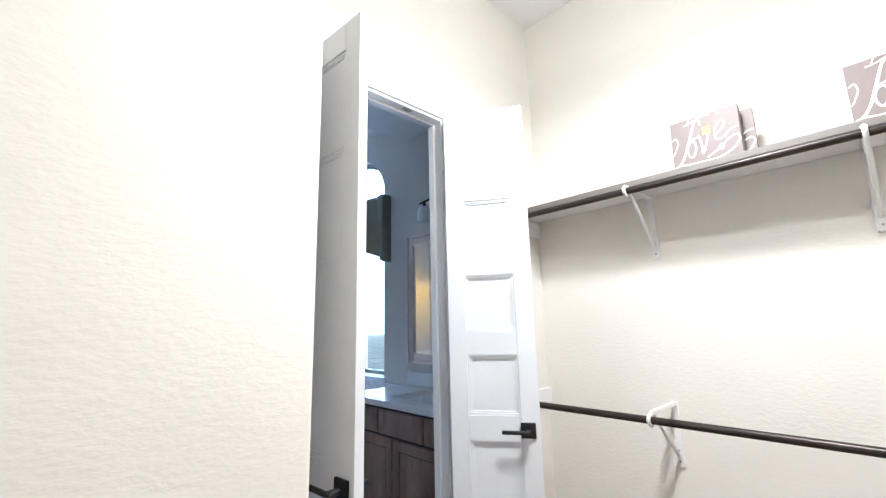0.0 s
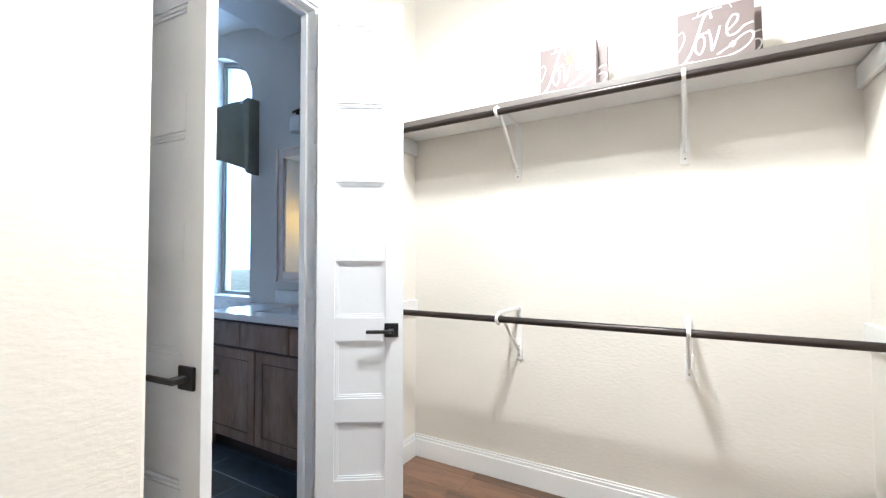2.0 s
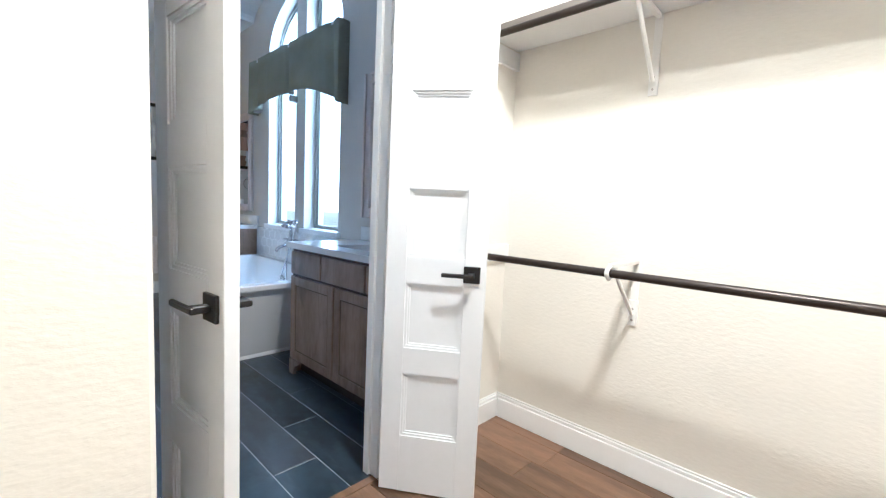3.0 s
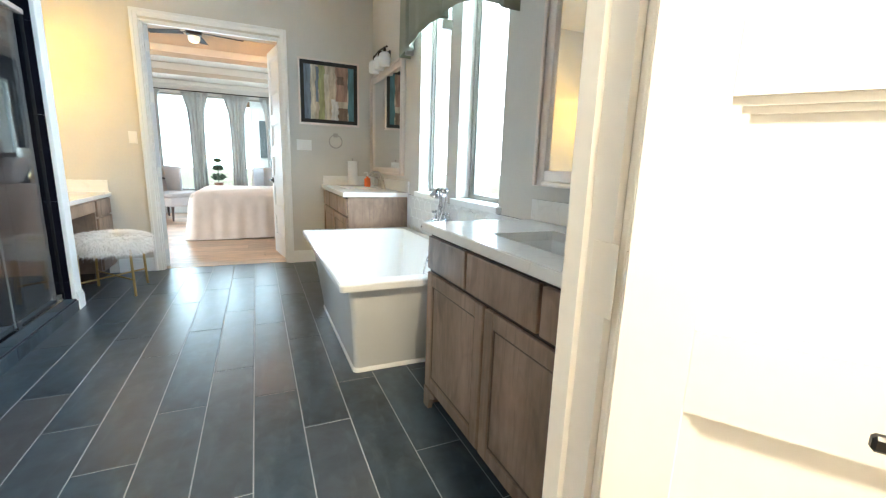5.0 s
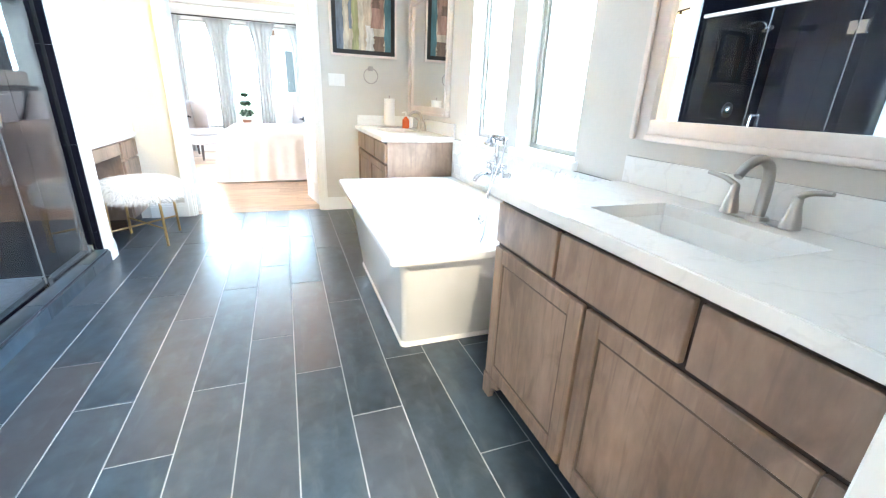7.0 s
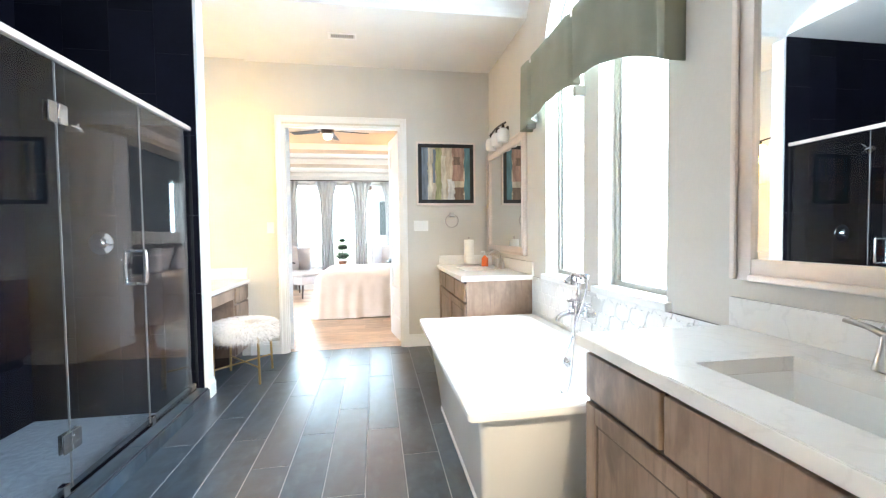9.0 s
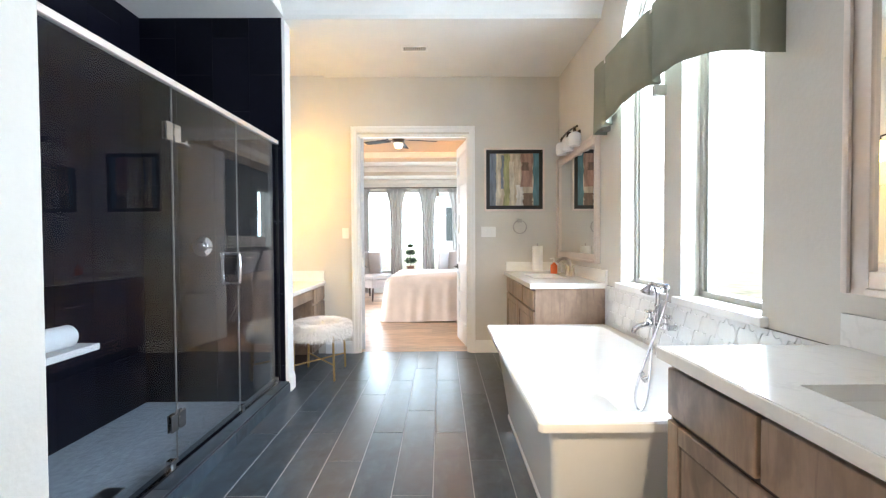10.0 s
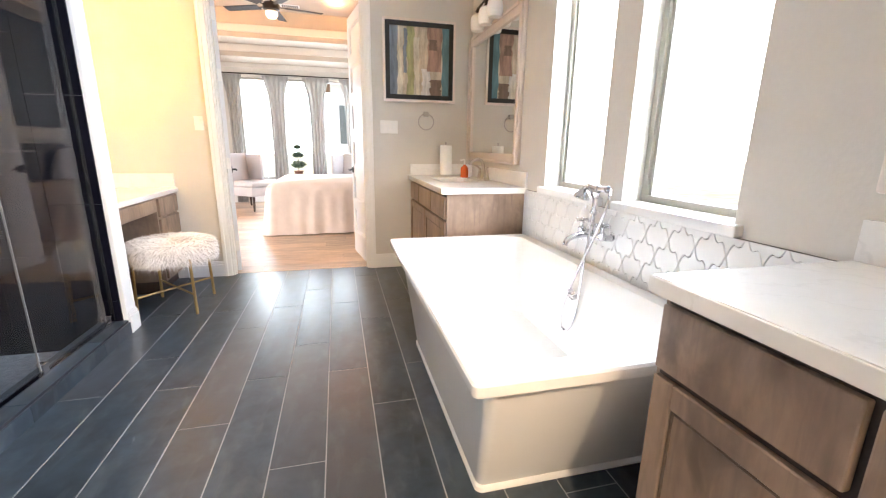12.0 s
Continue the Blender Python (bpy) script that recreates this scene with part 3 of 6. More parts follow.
# ---- doors ----
def door_leaf(name, label, w, h, t, mirror, lever=True, panels=6):
    """A six-panel leaf that hangs from x = 0 and runs along +x; its faces at y = 0 and y = -t (mirror: +t)."""
    d = tagged(new(name), label, "", "", "structure")
    s = 1 if mirror else -1
    stile, rail, bot = 0.083, 0.106, 0.238
    ph = (h - bot - rail * panels) / panels
    zs = [bot + i * (ph + rail) for i in range(panels)]
    bm = None
    def bx(x0, y0, z0, x1, y1, z1, b=0.0):
        box(bm, x0, s * y0, z0, x1, s * y1, z1, bevel=b, seg=1)
    for x0 in (0, w - stile):
        bm = bmesh.new()
        bx(x0, 0, 0, x0 + stile, t, h, 0.0015)
        part("stile", bm, M_DOOR, d)
    for r0, r1 in [(0, bot)] + [(z + ph, z + ph + rail if z != zs[-1] else h) for z in zs]:
        bm = bmesh.new()
        bx(stile, 0.0002, r0, w - stile, t - 0.0002, r1)
        part("rail", bm, M_DOOR, d)
    for z in zs:
        bm = bmesh.new()
        bx(stile, 0.014, z, w - stile, t - 0.014, z + ph)
        for f0, f1 in ((0.005, 0.014), (t - 0.014, t - 0.005)):
            for m0, m1 in ((0.0, 0.010), (0.010, 0.018)):
                g0, g1 = (f0, f1) if m0 == 0 else ((f0 + 0.004, f1) if f0 < t / 2 else (f0, f1 - 0.004))
                bx(stile + m0, g0, z + m0, stile + m1, g1, z + ph - m0)
                bx(w - stile - m1, g0, z + m0, w - stile - m0, g1, z + ph - m0)
                bx(stile + m1, g0, z + m0, w - stile - m1, g1, z + m1)
                bx(stile + m1, g0, z + ph - m1, w - stile - m1, g1, z + ph - m0)
        part("panel", bm, M_DOOR, d)
    if lever:
        for side in (0, 1):
            o, y = (-1, 0.0) if side == 0 else (1, t)
            bm = bmesh.new()
            bx(w - 0.085, y, 0.885, w - 0.021, y + o * 0.010, 0.949, 0.002)
            bx(w - 0.066, y + o * 0.010, 0.908, w - 0.042, y + o * 0.048, 0.926, 0.003)
            bx(w - 0.165, y + o * 0.040, 0.908, w - 0.042, y + o * 0.052, 0.924, 0.003)
            part("lever_handle", bm, M_BLACK, d, "square matt black lever handle")
    for z in (0.24, 1.0, 1.74, 2.22):
        bm = bmesh.new()
        bx(-0.0015, 0.003, z - 0.05, 0.0, t - 0.004, z + 0.05)
        cyl(bm, (-0.002, -s * 0.006, z - 0.05), (-0.002, -s * 0.006, z + 0.05), 0.006, seg=10)
        part("hinge", bm, M_PLASTIC, d, "painted butt hinge")
    return d


LEAF = 0.396
d1 = door_leaf("door_1", "white six-panel closet door leaf standing open, black lever", LEAF, CDH - 0.025, 0.035, True)
d1.matrix_basis = pose(0.828, 1.655, 0.010, 0, 0, -84.8)
d2 = door_leaf("door_2", "white six-panel closet door leaf standing half open, black lever", LEAF, CDH - 0.025, 0.035, False)
d2.matrix_basis = pose(1.604, 1.616, 0.010, 0, 0, -56)
BL = (BD1 - BD0) / 2 - 0.005
d3 = door_leaf("door_3", "white six-panel bedroom door leaf standing open, dark lever", BL, BDH - 0.025, 0.035, True)
d3.matrix_basis = pose(BD1 + 0.026, BED_Y0 + 0.012, 0.010, 0, 0, 99.5)
d4 = door_leaf("door_4", "white six-panel bedroom door leaf standing open", BL, BDH - 0.025, 0.035, False)
d4.matrix_basis = pose(BD0 + 0.016, BED_Y0 + 0.004, 0.010, 0, 0, 103)

# hinge leaves left on the closet jamb
for z in (0.25, 1.01, 1.75, 2.23):
    solo("jamb_hinge", boxes((CD1 - 0.0168, DOORW0 - 0.016, z - 0.055, CD1 - 0.0142, DOORW0 + 0.032, z + 0.055), bevel=0.001), M_PLASTIC, "white painted hinge plate screwed to the door jamb", "hinge")

for x in (1.04, 1.40):
    solo("ball_catch", boxes((x - 0.028, DOORW0 + 0.008, CDH - 0.0165, x + 0.028, DOORW0 + 0.030, CDH - 0.0142), (x - 0.008, DOORW0 + 0.012, CDH - 0.022, x + 0.008, DOORW0 + 0.026, CDH - 0.0165), bevel=0.001), M_NICKEL, "metal ball catch on the door head", "door catch")

# ---- closet: shelf, rods, brackets, bags ----
shelf = thing("closet_shelf", "white painted closet shelf running along the wall", "shelf")
part("board", boxes((2.198, -0.489, 2.032, CL_E - 0.0005, DOORW0 - 0.001, 2.052), bevel=0.002), M_TRIM, shelf)
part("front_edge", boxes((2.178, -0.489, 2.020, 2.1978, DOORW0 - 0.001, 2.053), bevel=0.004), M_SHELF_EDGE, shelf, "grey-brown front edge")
ROD_X = 2.162
for z, nm in ((2.000, "rod high under the shelf"), (0.954, "lower rod")):
    bm = bmesh.new()
    cyl(bm, (ROD_X, -0.488, z), (ROD_X, DOORW0 - 0.002, z), 0.0165, seg=18)
    solo("closet_rod", bm, M_ROD, "dark bronze steel clothes " + nm, "clothes rod", smooth=True, group="closet rods")
for z in (1.972, 0.954):
    for y0, y1 in ((DOORW0 - 0.020, DOORW0 - 0.0005), (-0.4895, -0.470)):
        solo("rod_cleat", boxes((2.08, y0, z - 0.045, CL_E - 0.0005, y1, z + 0.045), bevel=0.003), M_TRIM, "white wooden cleat holding the rod's end", "cleat", group="rod cleats")


def rod_bracket(top, rod_z, foot, y):
    b = thing("shelf_bracket", "white steel closet bracket with a diagonal brace and rod hook", "bracket", pose(CL_E - 0.0005, y, 0), "closet brackets")
    part("wall_plate", boxes((-0.006, -0.016, foot - 0.05, 0, 0.016, top), (-0.012, -0.019, foot - 0.055, 0, 0.019, foot + 0.06), bevel=0.002), M_PLASTIC, b)
    part("arm", boxes((-0.305, -0.010, top - 0.018, -0.004, 0.010, top), bevel=0.002), M_PLASTIC, b)
    bm = bmesh.new()
    tube(bm, [(-0.275, 0, top - 0.012), (-0.17, 0, top - 0.012 - (top - foot) * 0.42), (-0.022, 0, foot)], 0.009, seg=8, steps=6)
    part("brace", bm, M_PLASTIC, b, smooth=True)
    bm = bmesh.new()
    tube(bm, [(-0.288, 0, top - 0.010), (-0.317, 0, rod_z + 0.023), (-0.338, 0, rod_z + 0.002), (-0.3135, 0, rod_z - 0.023), (-0.292, 0, rod_z - 0.010)], 0.0085, seg=8, steps=6)
    part("rod_hook", bm, M_PLASTIC, b, smooth=True)
    for z in (foot - 0.03, foot + 0.02):
        bm = cyl(bmesh.new(), (-0.015, 0, z), (-0.011, 0, z), 0.005, seg=10)
        part("screw", bm, M_NICKEL, b)
    return b


for y in (0.948, 0.127):
    rod_bracket(2.031, 2.000, 1.752, y)
    rod_bracket(0.991, 0.954, 0.749, y)


def gift_bag(m, tag):
    b = thing("gift_bag", "taupe paper gift bag printed with white script", "gift bag", m, "gift bags on the shelf")
    w, h, d = 0.262, 0.226, 0.070
    bm = bmesh.new()
    lo = [bm.verts.new(p) for p in ((-w / 2, 0, 0), (w / 2, 0, 0), (w / 2, d, 0), (-w / 2, d, 0))]
    hi = [bm.verts.new(p) for p in ((-w / 2, 0.012, h), (w / 2, 0.012, h), (w / 2, d - 0.012, h), (-w / 2, d - 0.012, h))]
    bm.faces.new(lo[::-1])
    for i in range(4):
        bm.faces.new((lo[i], lo[(i + 1) % 4], hi[(i + 1) % 4], hi[i]))
    bag = part("paper_body", bm, M_BAG, b)
    sol = bag.modifiers.new("thick", "SOLIDIFY")
    sol.thickness = 0.0012
    def ink(strokes):
        """Brush strokes on the bag's front: (width, points as shares of the bag's width and height)."""
        bm = bmesh.new()
        for r, pts in strokes:
            tube(bm, [(w * (u - 0.5), 0, h * v) for u, v in pts], r, seg=8, steps=6)
        bmesh.ops.transform(bm, matrix=Matrix.Diagonal((1, 0.22, 1, 1)), verts=bm.verts)
        for v in bm.verts:
            v.co.y += 0.012 * v.co.z / h - 0.0008
        return bm
    part("lettering", ink([
        (0.0046, [(0.46, 0.80), (0.43, 0.93), (0.36, 0.84), (0.27, 0.52), (0.17, 0.20), (0.08, 0.05)]),
        (0.0038, [(0.33, 0.52), (0.26, 0.44), (0.24, 0.27), (0.30, 0.17), (0.36, 0.30), (0.36, 0.46), (0.31, 0.53), (0.42, 0.56)]),
        (0.0040, [(0.42, 0.60), (0.45, 0.42), (0.46, 0.20), (0.53, 0.42), (0.57, 0.62)]),
        (0.0038, [(0.66, 0.50), (0.77, 0.62), (0.80, 0.74), (0.73, 0.76), (0.66, 0.60), (0.67, 0.42), (0.77, 0.42), (0.88, 0.53), (0.985, 0.56)]),
    ]), M_BAGWHITE, b, "white script word", smooth=True)
    part("flourish", ink([
        (0.0036, [(0.02, 0.03), (0.10, 0.06), (0.24, 0.04), (0.45, 0.035), (0.68, 0.04), (0.88, 0.14), (0.985, 0.30), (0.95, 0.40), (0.84, 0.36), (0.70, 0.22), (0.52, 0.10)]),
        (0.0024, [(0.72, 0.30), (0.76, 0.24), (0.72, 0.19), (0.69, 0.24), (0.72, 0.27)]),
        (0.0028, [(0.21, 0.88), (0.32, 0.90), (0.44, 0.955), (0.60, 0.965)]),
        (0.0024, [(0.015, 0.62), (0.07, 0.66), (0.10, 0.54), (0.05, 0.38), (0.015, 0.30)]),
    ]), M_BAGWHITE, b, "white printed flourish", smooth=True)
    bm = bmesh.new()
    tube(bm, [(-0.06, 0.012, h - 0.02), (-0.04, 0.008, h + 0.012), (0.0, 0.006, h + 0.022), (0.04, 0.008, h + 0.012), (0.06, 0.012, h - 0.02)], 0.0022, seg=6)
    part("cord_handle", bm, M_BAGWHITE, b, "white cord handle", smooth=True)
    if tag:
        part("tag", boxes((-0.004, 0.0045, 0.128, 0.026, 0.0065, 0.166), bevel=0.0008), M_YELLOW, b, "yellow paper tag")
    return b


gift_bag(pose(2.205, 0.606, 2.0535, 0, 0, -90), True)
gift_bag(pose(2.287, 0.570, 2.0535, 0, 0, -88), False)
gift_bag(pose(2.205, 0.016, 2.0535, 0, 0, -90), False)
gift_bag(pose(2.287, -0.020, 2.0535, 0, 0, -88), False)

# closet pendant
cl = thing("pendant_light", "opal glass bowl pendant hanging from the closet ceiling", "pendant lamp", pose(1.34, 0.52, CLOSET_CEIL))
part("canopy", lathe(bmesh.new(), [(0.05, -0.022), (0.065, -0.012), (0.065, -0.0005)]), M_NICKEL, cl, smooth=True)
part("rod", cyl(bmesh.new(), (0, 0, -0.50), (0, 0, -0.022), 0.008, seg=12), M_NICKEL, cl, smooth=True)
part("bowl", lathe(bmesh.new(), [(0.03, -0.60), (0.10, -0.585), (0.145, -0.55), (0.15, -0.50), (0.02, -0.49)]), glow_mat("lit_closet_bowl", (1.0, 0.8, 0.58), 4), cl, "lit opal bowl", smooth=True)

# ---- near and far vanities ----
def shaker(bm_parent, name, x, y0, y1, z0, z1, panel=True):
    """A cabinet front facing -x with its face at x."""
    bm = bmesh.new()
    if not panel:
        box(bm, x, y0, z0, x + 0.019, y1, z1, bevel=0.004)
        return part(name, bm, M_CAB, bm_parent)
    f = 0.058
    d = part(name, boxes((x + 0.008, y0 + f - 0.004, z0 + f - 0.004, x + 0.0188, y1 - f + 0.004, z1 - f + 0.004)), M_CAB, bm_parent)
    for nm, r in (("stile", (y0, z0, y0 + f, z1)), ("stile", (y1 - f, z0, y1, z1)), ("rail", (y0 + f, z0, y1 - f, z0 + f)), ("rail", (y0 + f, z1 - f, y1 - f, z1))):
        part(nm, box(bmesh.new(), x, r[0], r[1], x + 0.019, r[2], r[3], bevel=0.003, seg=1), M_CAB, d)
    bm = bmesh.new()
    g = 0.009
    for r in ((y0 + f, z0 + f, y0 + f + g, z1 - f), (y1 - f - g, z0 + f, y1 - f, z1 - f), (y0 + f + g, z0 + f, y1 - f - g, z0 + f + g), (y0 + f + g, z1 - f - g, y1 - f - g, z1 - f)):
        box(bm, x + 0.004, r[0], r[1], x + 0.0085, r[2], r[3], bevel=0.002, seg=1)
    part("bead", bm, M_GLAZE, d)
    return d


def vanity(label, y0, y1, drawers, doors, front=1.885, end=1):
    v = thing("vanity_cabinet", label, "cabinet")
    part("body", boxes((front, y0, 0.10, front + 0.018, y1, 0.872), (front + 0.018, y0, 0.10, EAST - 0.001, y0 + 0.018, 0.872), (front + 0.018, y1 - 0.018, 0.10, EAST - 0.001, y1, 0.872), (front + 0.018, y0 + 0.018, 0.10, EAST - 0.001, y1 - 0.018, 0.118)), M_CAB, v)
    # dark sheet behind the fronts: its colour stands in for shade in the gaps
    part("face_frame", boxes((front - 0.002, y0 + 0.012, 0.105, front - 0.0001, y1 - 0.012, 0.868)), M_CAB_DARK, v, "face frame sheet darkened for the shade in the gaps")
    # shade under the cabinet is put into the toe kick's colour
    part("toe_kick", boxes((front + 0.06, y0 + 0.01, 0.0, EAST - 0.001, y1 - 0.01, 0.0998)), M_CAB_DARK, v, "recessed toe kick, its colour darkened for the shade there")
    # bracket foot with an ogee cut at the end that stands free
    ye, run = (y1, -1) if end > 0 else (y0, 1)
    outline = [(0, 0), (0, 0.0995), (0.135, 0.0995), (0.122, 0.082), (0.098, 0.074), (0.078, 0.060), (0.066, 0.036), (0.058, 0.012), (0.056, 0)]
    bm = bmesh.new()
    rows = [[bm.verts.new((x, ye + run * d, z)) for d, z in outline] for x in (front - 0.019, front + 0.004)]
    bm.faces.new(rows[0])
    bm.faces.new(rows[1][::-1])
    for i in range(len(outline)):
        j = (i + 1) % len(outline)
        bm.faces.new((rows[0][i], rows[0][j], rows[1][j], rows[1][i]))
    box(bm, front + 0.0045, min(ye, ye + run * 0.02), 0, front + 0.075, max(ye, ye + run * 0.02), 0.0995)
    part("end_foot", bm, M_CAB, v)
    for a, b in drawers:
        shaker(v, "drawer_front", front - 0.021, a, b, 0.700, 0.850, False)
    for a, b in doors:
        shaker(v, "cabinet_door", front - 0.021, a, b, 0.112, 0.682, True)
    return v


vanity("greige stained maple vanity cabinet beside the closet doors", 1.803, 2.985, [(2.600, 2.972), (2.140, 2.584), (1.815, 2.124)], [(2.446, 2.972), (1.815, 2.431)])
vanity("greige stained maple vanity cabinet beside the bedroom doorway", 4.945, NORTH - 0.002, [(4.955, 5.36), (5.38, 5.85), (5.87, 6.27)], [(4.955, 5.60), (5.62, 6.27)], end=-1)


def countertop(y0, y1, sink, splash_end):
    """A marble slab with a rectangular cut-out over an undermounted basin, and its splashes."""
    c = thing("countertop", "white marble vanity top with grey veins and an undermount sink", "countertop")
    x0, x1, z0, z1 = 1.845, EAST - 0.001, 0.8725, 0.912
    sx0, sx1, sy0, sy1 = sink
    bm = boxes((x0, y0, z0, x1, sy0, z1), (x0, sy1, z0, x1, y1, z1), (x0, sy0, z0, sx0, sy1, z1), (sx1, sy0, z0, x1, sy1, z1))
    bmesh.ops.remove_doubles(bm, verts=bm.verts, dist=1e-5)
    part("slab", bm, M_MARBLE, c)
    part("edge", boxes((x0 - 0.006, y0 - (0.006 if splash_end > 0 else 0.006), z0 + 0.0005, x0 - 0.0002, y1 + 0.004, z1 - 0.0015), bevel=0.0025), M_MARBLE, c)
    part("backsplash", boxes((x1 - 0.019, y0 + 0.002, z1, x1, y1 - 0.002, z1 + 0.105), bevel=0.002), M_MARBLE, c)
    if splash_end:
        ye = y0 if splash_end > 0 else y1
        part("side_splash", boxes((x0 + 0.015, min(ye, ye + 0.019 * splash_end), z1, x1 - 0.0195, max(ye, ye + 0.019 * splash_end), z1 + 0.105), bevel=0.002), M_MARBLE, c)
    bm = bmesh.new()
    rings = []
    for inset, z in ((0.0, z0 - 0.001), (0.012, z0 - 0.05), (0.03, z0 - 0.11), (0.06, z0 - 0.125)):
        rings.append([bm.verts.new(p) for p in ((sx0 + inset, sy0 + inset, z), (sx1 - inset, sy0 + inset, z), (sx1 - inset, sy1 - inset, z), (sx0 + inset, sy1 - inset, z))])
    for a, b in zip(rings, rings[1:]):
        for i in range(4):
            bm.faces.new((a[i], a[(i + 1) % 4], b[(i + 1) % 4], b[i]))
    bm.faces.new(rings[-1])
    basin = part("basin", bm, M_TUB, c, "white ceramic undermount basin")
    s = basin.modifiers.new("thick", "SOLIDIFY")
    s.thickness = 0.006
    bm = lathe(bmesh.new(), [(0.022, 0), (0.022, 0.003), (0.012, 0.004)], ((sx0 + sx1) / 2, (sy0 + sy1) / 2, z0 - 0.1245), 16)
    part("drain", bm, M_CHROME, c, smooth=True)
    return c


countertop(1.802, 2.992, (1.985, 2.29, 2.155, 2.625), 0)
countertop(4.925, NORTH - 0.002, (1.985, 2.29, 5.45, 5.92), -1)


def basin_faucet(at):
    f = thing("basin_faucet", "brushed nickel two-handle arched basin faucet", "faucet", pose(*at))
    part("base", lathe(bmesh.new(), [(0.030, 0), (0.030, 0.008), (0.024, 0.016)]), M_NICKEL, f, smooth=True)
    bm = tube(bmesh.new(), [(0, 0, 0.010), (0.002, 0, 0.09), (-0.012, 0, 0.150), (-0.055, 0, 0.172), (-0.10, 0, 0.155), (-0.125, 0, 0.128)], 0.0165, seg=14, taper=0.0115)
    part("spout", bm, M_NICKEL, f, smooth=True)
    part("plate", boxes((-0.022, -0.085, 0, 0.022, 0.085, 0.006), bevel=0.003), M_NICKEL, f)
    for s in (-1, 1):
        bm = lathe(bmesh.new(), [(0.026, 0.004), (0.021, 0.03), (0.013, 0.065), (0.012, 0.085), (0.008, 0.092)], (0, s * 0.085, 0), 18)
        h = part("handle_post", bm, M_NICKEL, f, smooth=True)
        bm = tube(bmesh.new(), [(0, s * 0.085, 0.086), (-0.012, s * 0.115, 0.104), (-0.018, s * 0.165, 0.112)], 0.0095, seg=10, taper=0.006)
        part("lever", bm, M_NICKEL, h, smooth=True)
    return f


basin_faucet((2.37, 2.385, 0.912))
basin_faucet((2.37, 5.62, 0.912))


def framed_mirror(y0, y1, z0, z1, label):
    m = thing("wall_mirror", label, "mirror")
    w, x = 0.075, EAST - 0.001
    part("mirror_glass", boxes((x - 0.014, y0 + w - 0.004, z0 + w - 0.004, x - 0.010, y1 - w + 0.004, z1 - w + 0.004)), M_MIRROR, m, "silvered mirror glass")
    for nm, r in (("stile", (y0, z0, y0 + w, z1)), ("stile", (y1 - w, z0, y1, z1)), ("rail", (y0 + w, z0, y1 - w, z0 + w)), ("rail", (y0 + w, z1 - w, y1 - w, z1))):
        bm = bmesh.new()
        a, lo, b, hi = r
        box(bm, x - 0.030, a, lo, x, b, hi, bevel=0.004, seg=2)
        if nm == "stile":
            o = a if a == y0 else b - 0.024
            box(bm, x - 0.046, o, lo, x - 0.030, o + 0.024, hi, bevel=0.007)
        else:
            o = lo if lo == z0 else hi - 0.024
            box(bm, x - 0.046, a, o, x - 0.030, b, o + 0.024, bevel=0.007)
        part(nm, bm, M_SILVER, m, smooth=40)
    return m


framed_mirror(1.90, 2.968, 1.085, 2.145, "large vanity mirror in a champagne silver frame")
framed_mirror(5.08, 6.255, 1.06, 2.14, "vanity mirror in a champagne silver frame reflecting the painting")


def vanity_light(m, shades=3, pitch=0.2, lit=None):
    v = thing("vanity_light", "dark bronze vanity light bar with opal glass shades", "wall lamp", m, "vanity lights")
    half = pitch * (shades - 1) / 2
    part("back_plate", boxes((-0.022, -0.11, -0.055, 0, 0.11, 0.055), bevel=0.008), M_BRONZE, v)
    bm = tube(bmesh.new(), [(-0.085, -half - 0.06, 0.045), (-0.09, 0, 0.06), (-0.085, half + 0.06, 0.045)], 0.009, seg=8)
    cyl(bm, (-0.02, 0, 0.03), (-0.09, 0, 0.058), 0.009, seg=8)
    part("bar", bm, M_BRONZE, v, smooth=True)
    for i in range(shades):
        y = -half + i * pitch
        bm = cyl(bmesh.new(), (-0.09, y, 0.005), (-0.09, y, 0.055), 0.016, 0.010, seg=12)
        h = part("socket", bm, M_BRONZE, v, smooth=True)
        bm = lathe(bmesh.new(), [(0.028, 0.005), (0.052, -0.012), (0.060, -0.05), (0.058, -0.10), (0.050, -0.122)], (-0.09, y, 0), 20)
        part("shade", bm, lit or M_FROST, v, "opal glass shade", smooth=True)
    return v


vanity_light(pose(EAST - 0.001, 5.67, 2.24))
vanity_light(pose(EAST - 0.001, 2.46, 2.345))

# ---- bathtub ----
def rounded_rect(x0, y0, x1, y1, r, n=6):
    pts = []
    for cx, cy, a0 in ((x1 - r, y1 - r, 0), (x0 + r, y1 - r, 90), (x0 + r, y0 + r, 180), (x1 - r, y0 + r, 270)):
        for i in range(n + 1):
            a = radians(a0 + 90 * i / n)
            pts.append((cx + r * math.cos(a), cy + r * math.sin(a)))
    return pts


def loft(bm, loops, cap_first=False, cap_last=False):
    rings = [[bm.verts.new(p) for p in lp] for lp in loops]
    n = len(rings[0])
    for a, b in zip(rings, rings[1:]):
        for i in range(n):
            bm.faces.new((a[i], a[(i + 1) % n], b[(i + 1) % n], b[i]))
    if cap_first:
        bm.faces.new(rings[0][::-1])
    if cap_last:
        bm.faces.new(rings[-1])
    return bm


TX0, TX1, TY0, TY1, TZ = 1.487, 2.425, 3.128, 4.862, 0.602


def ring_at(dx0, dy, dx1, r, z):
    return [(x, y, z) for x, y in rounded_rect(TX0 + dx0, TY0 + dy, TX1 - dx1, TY1 - dy, r)]


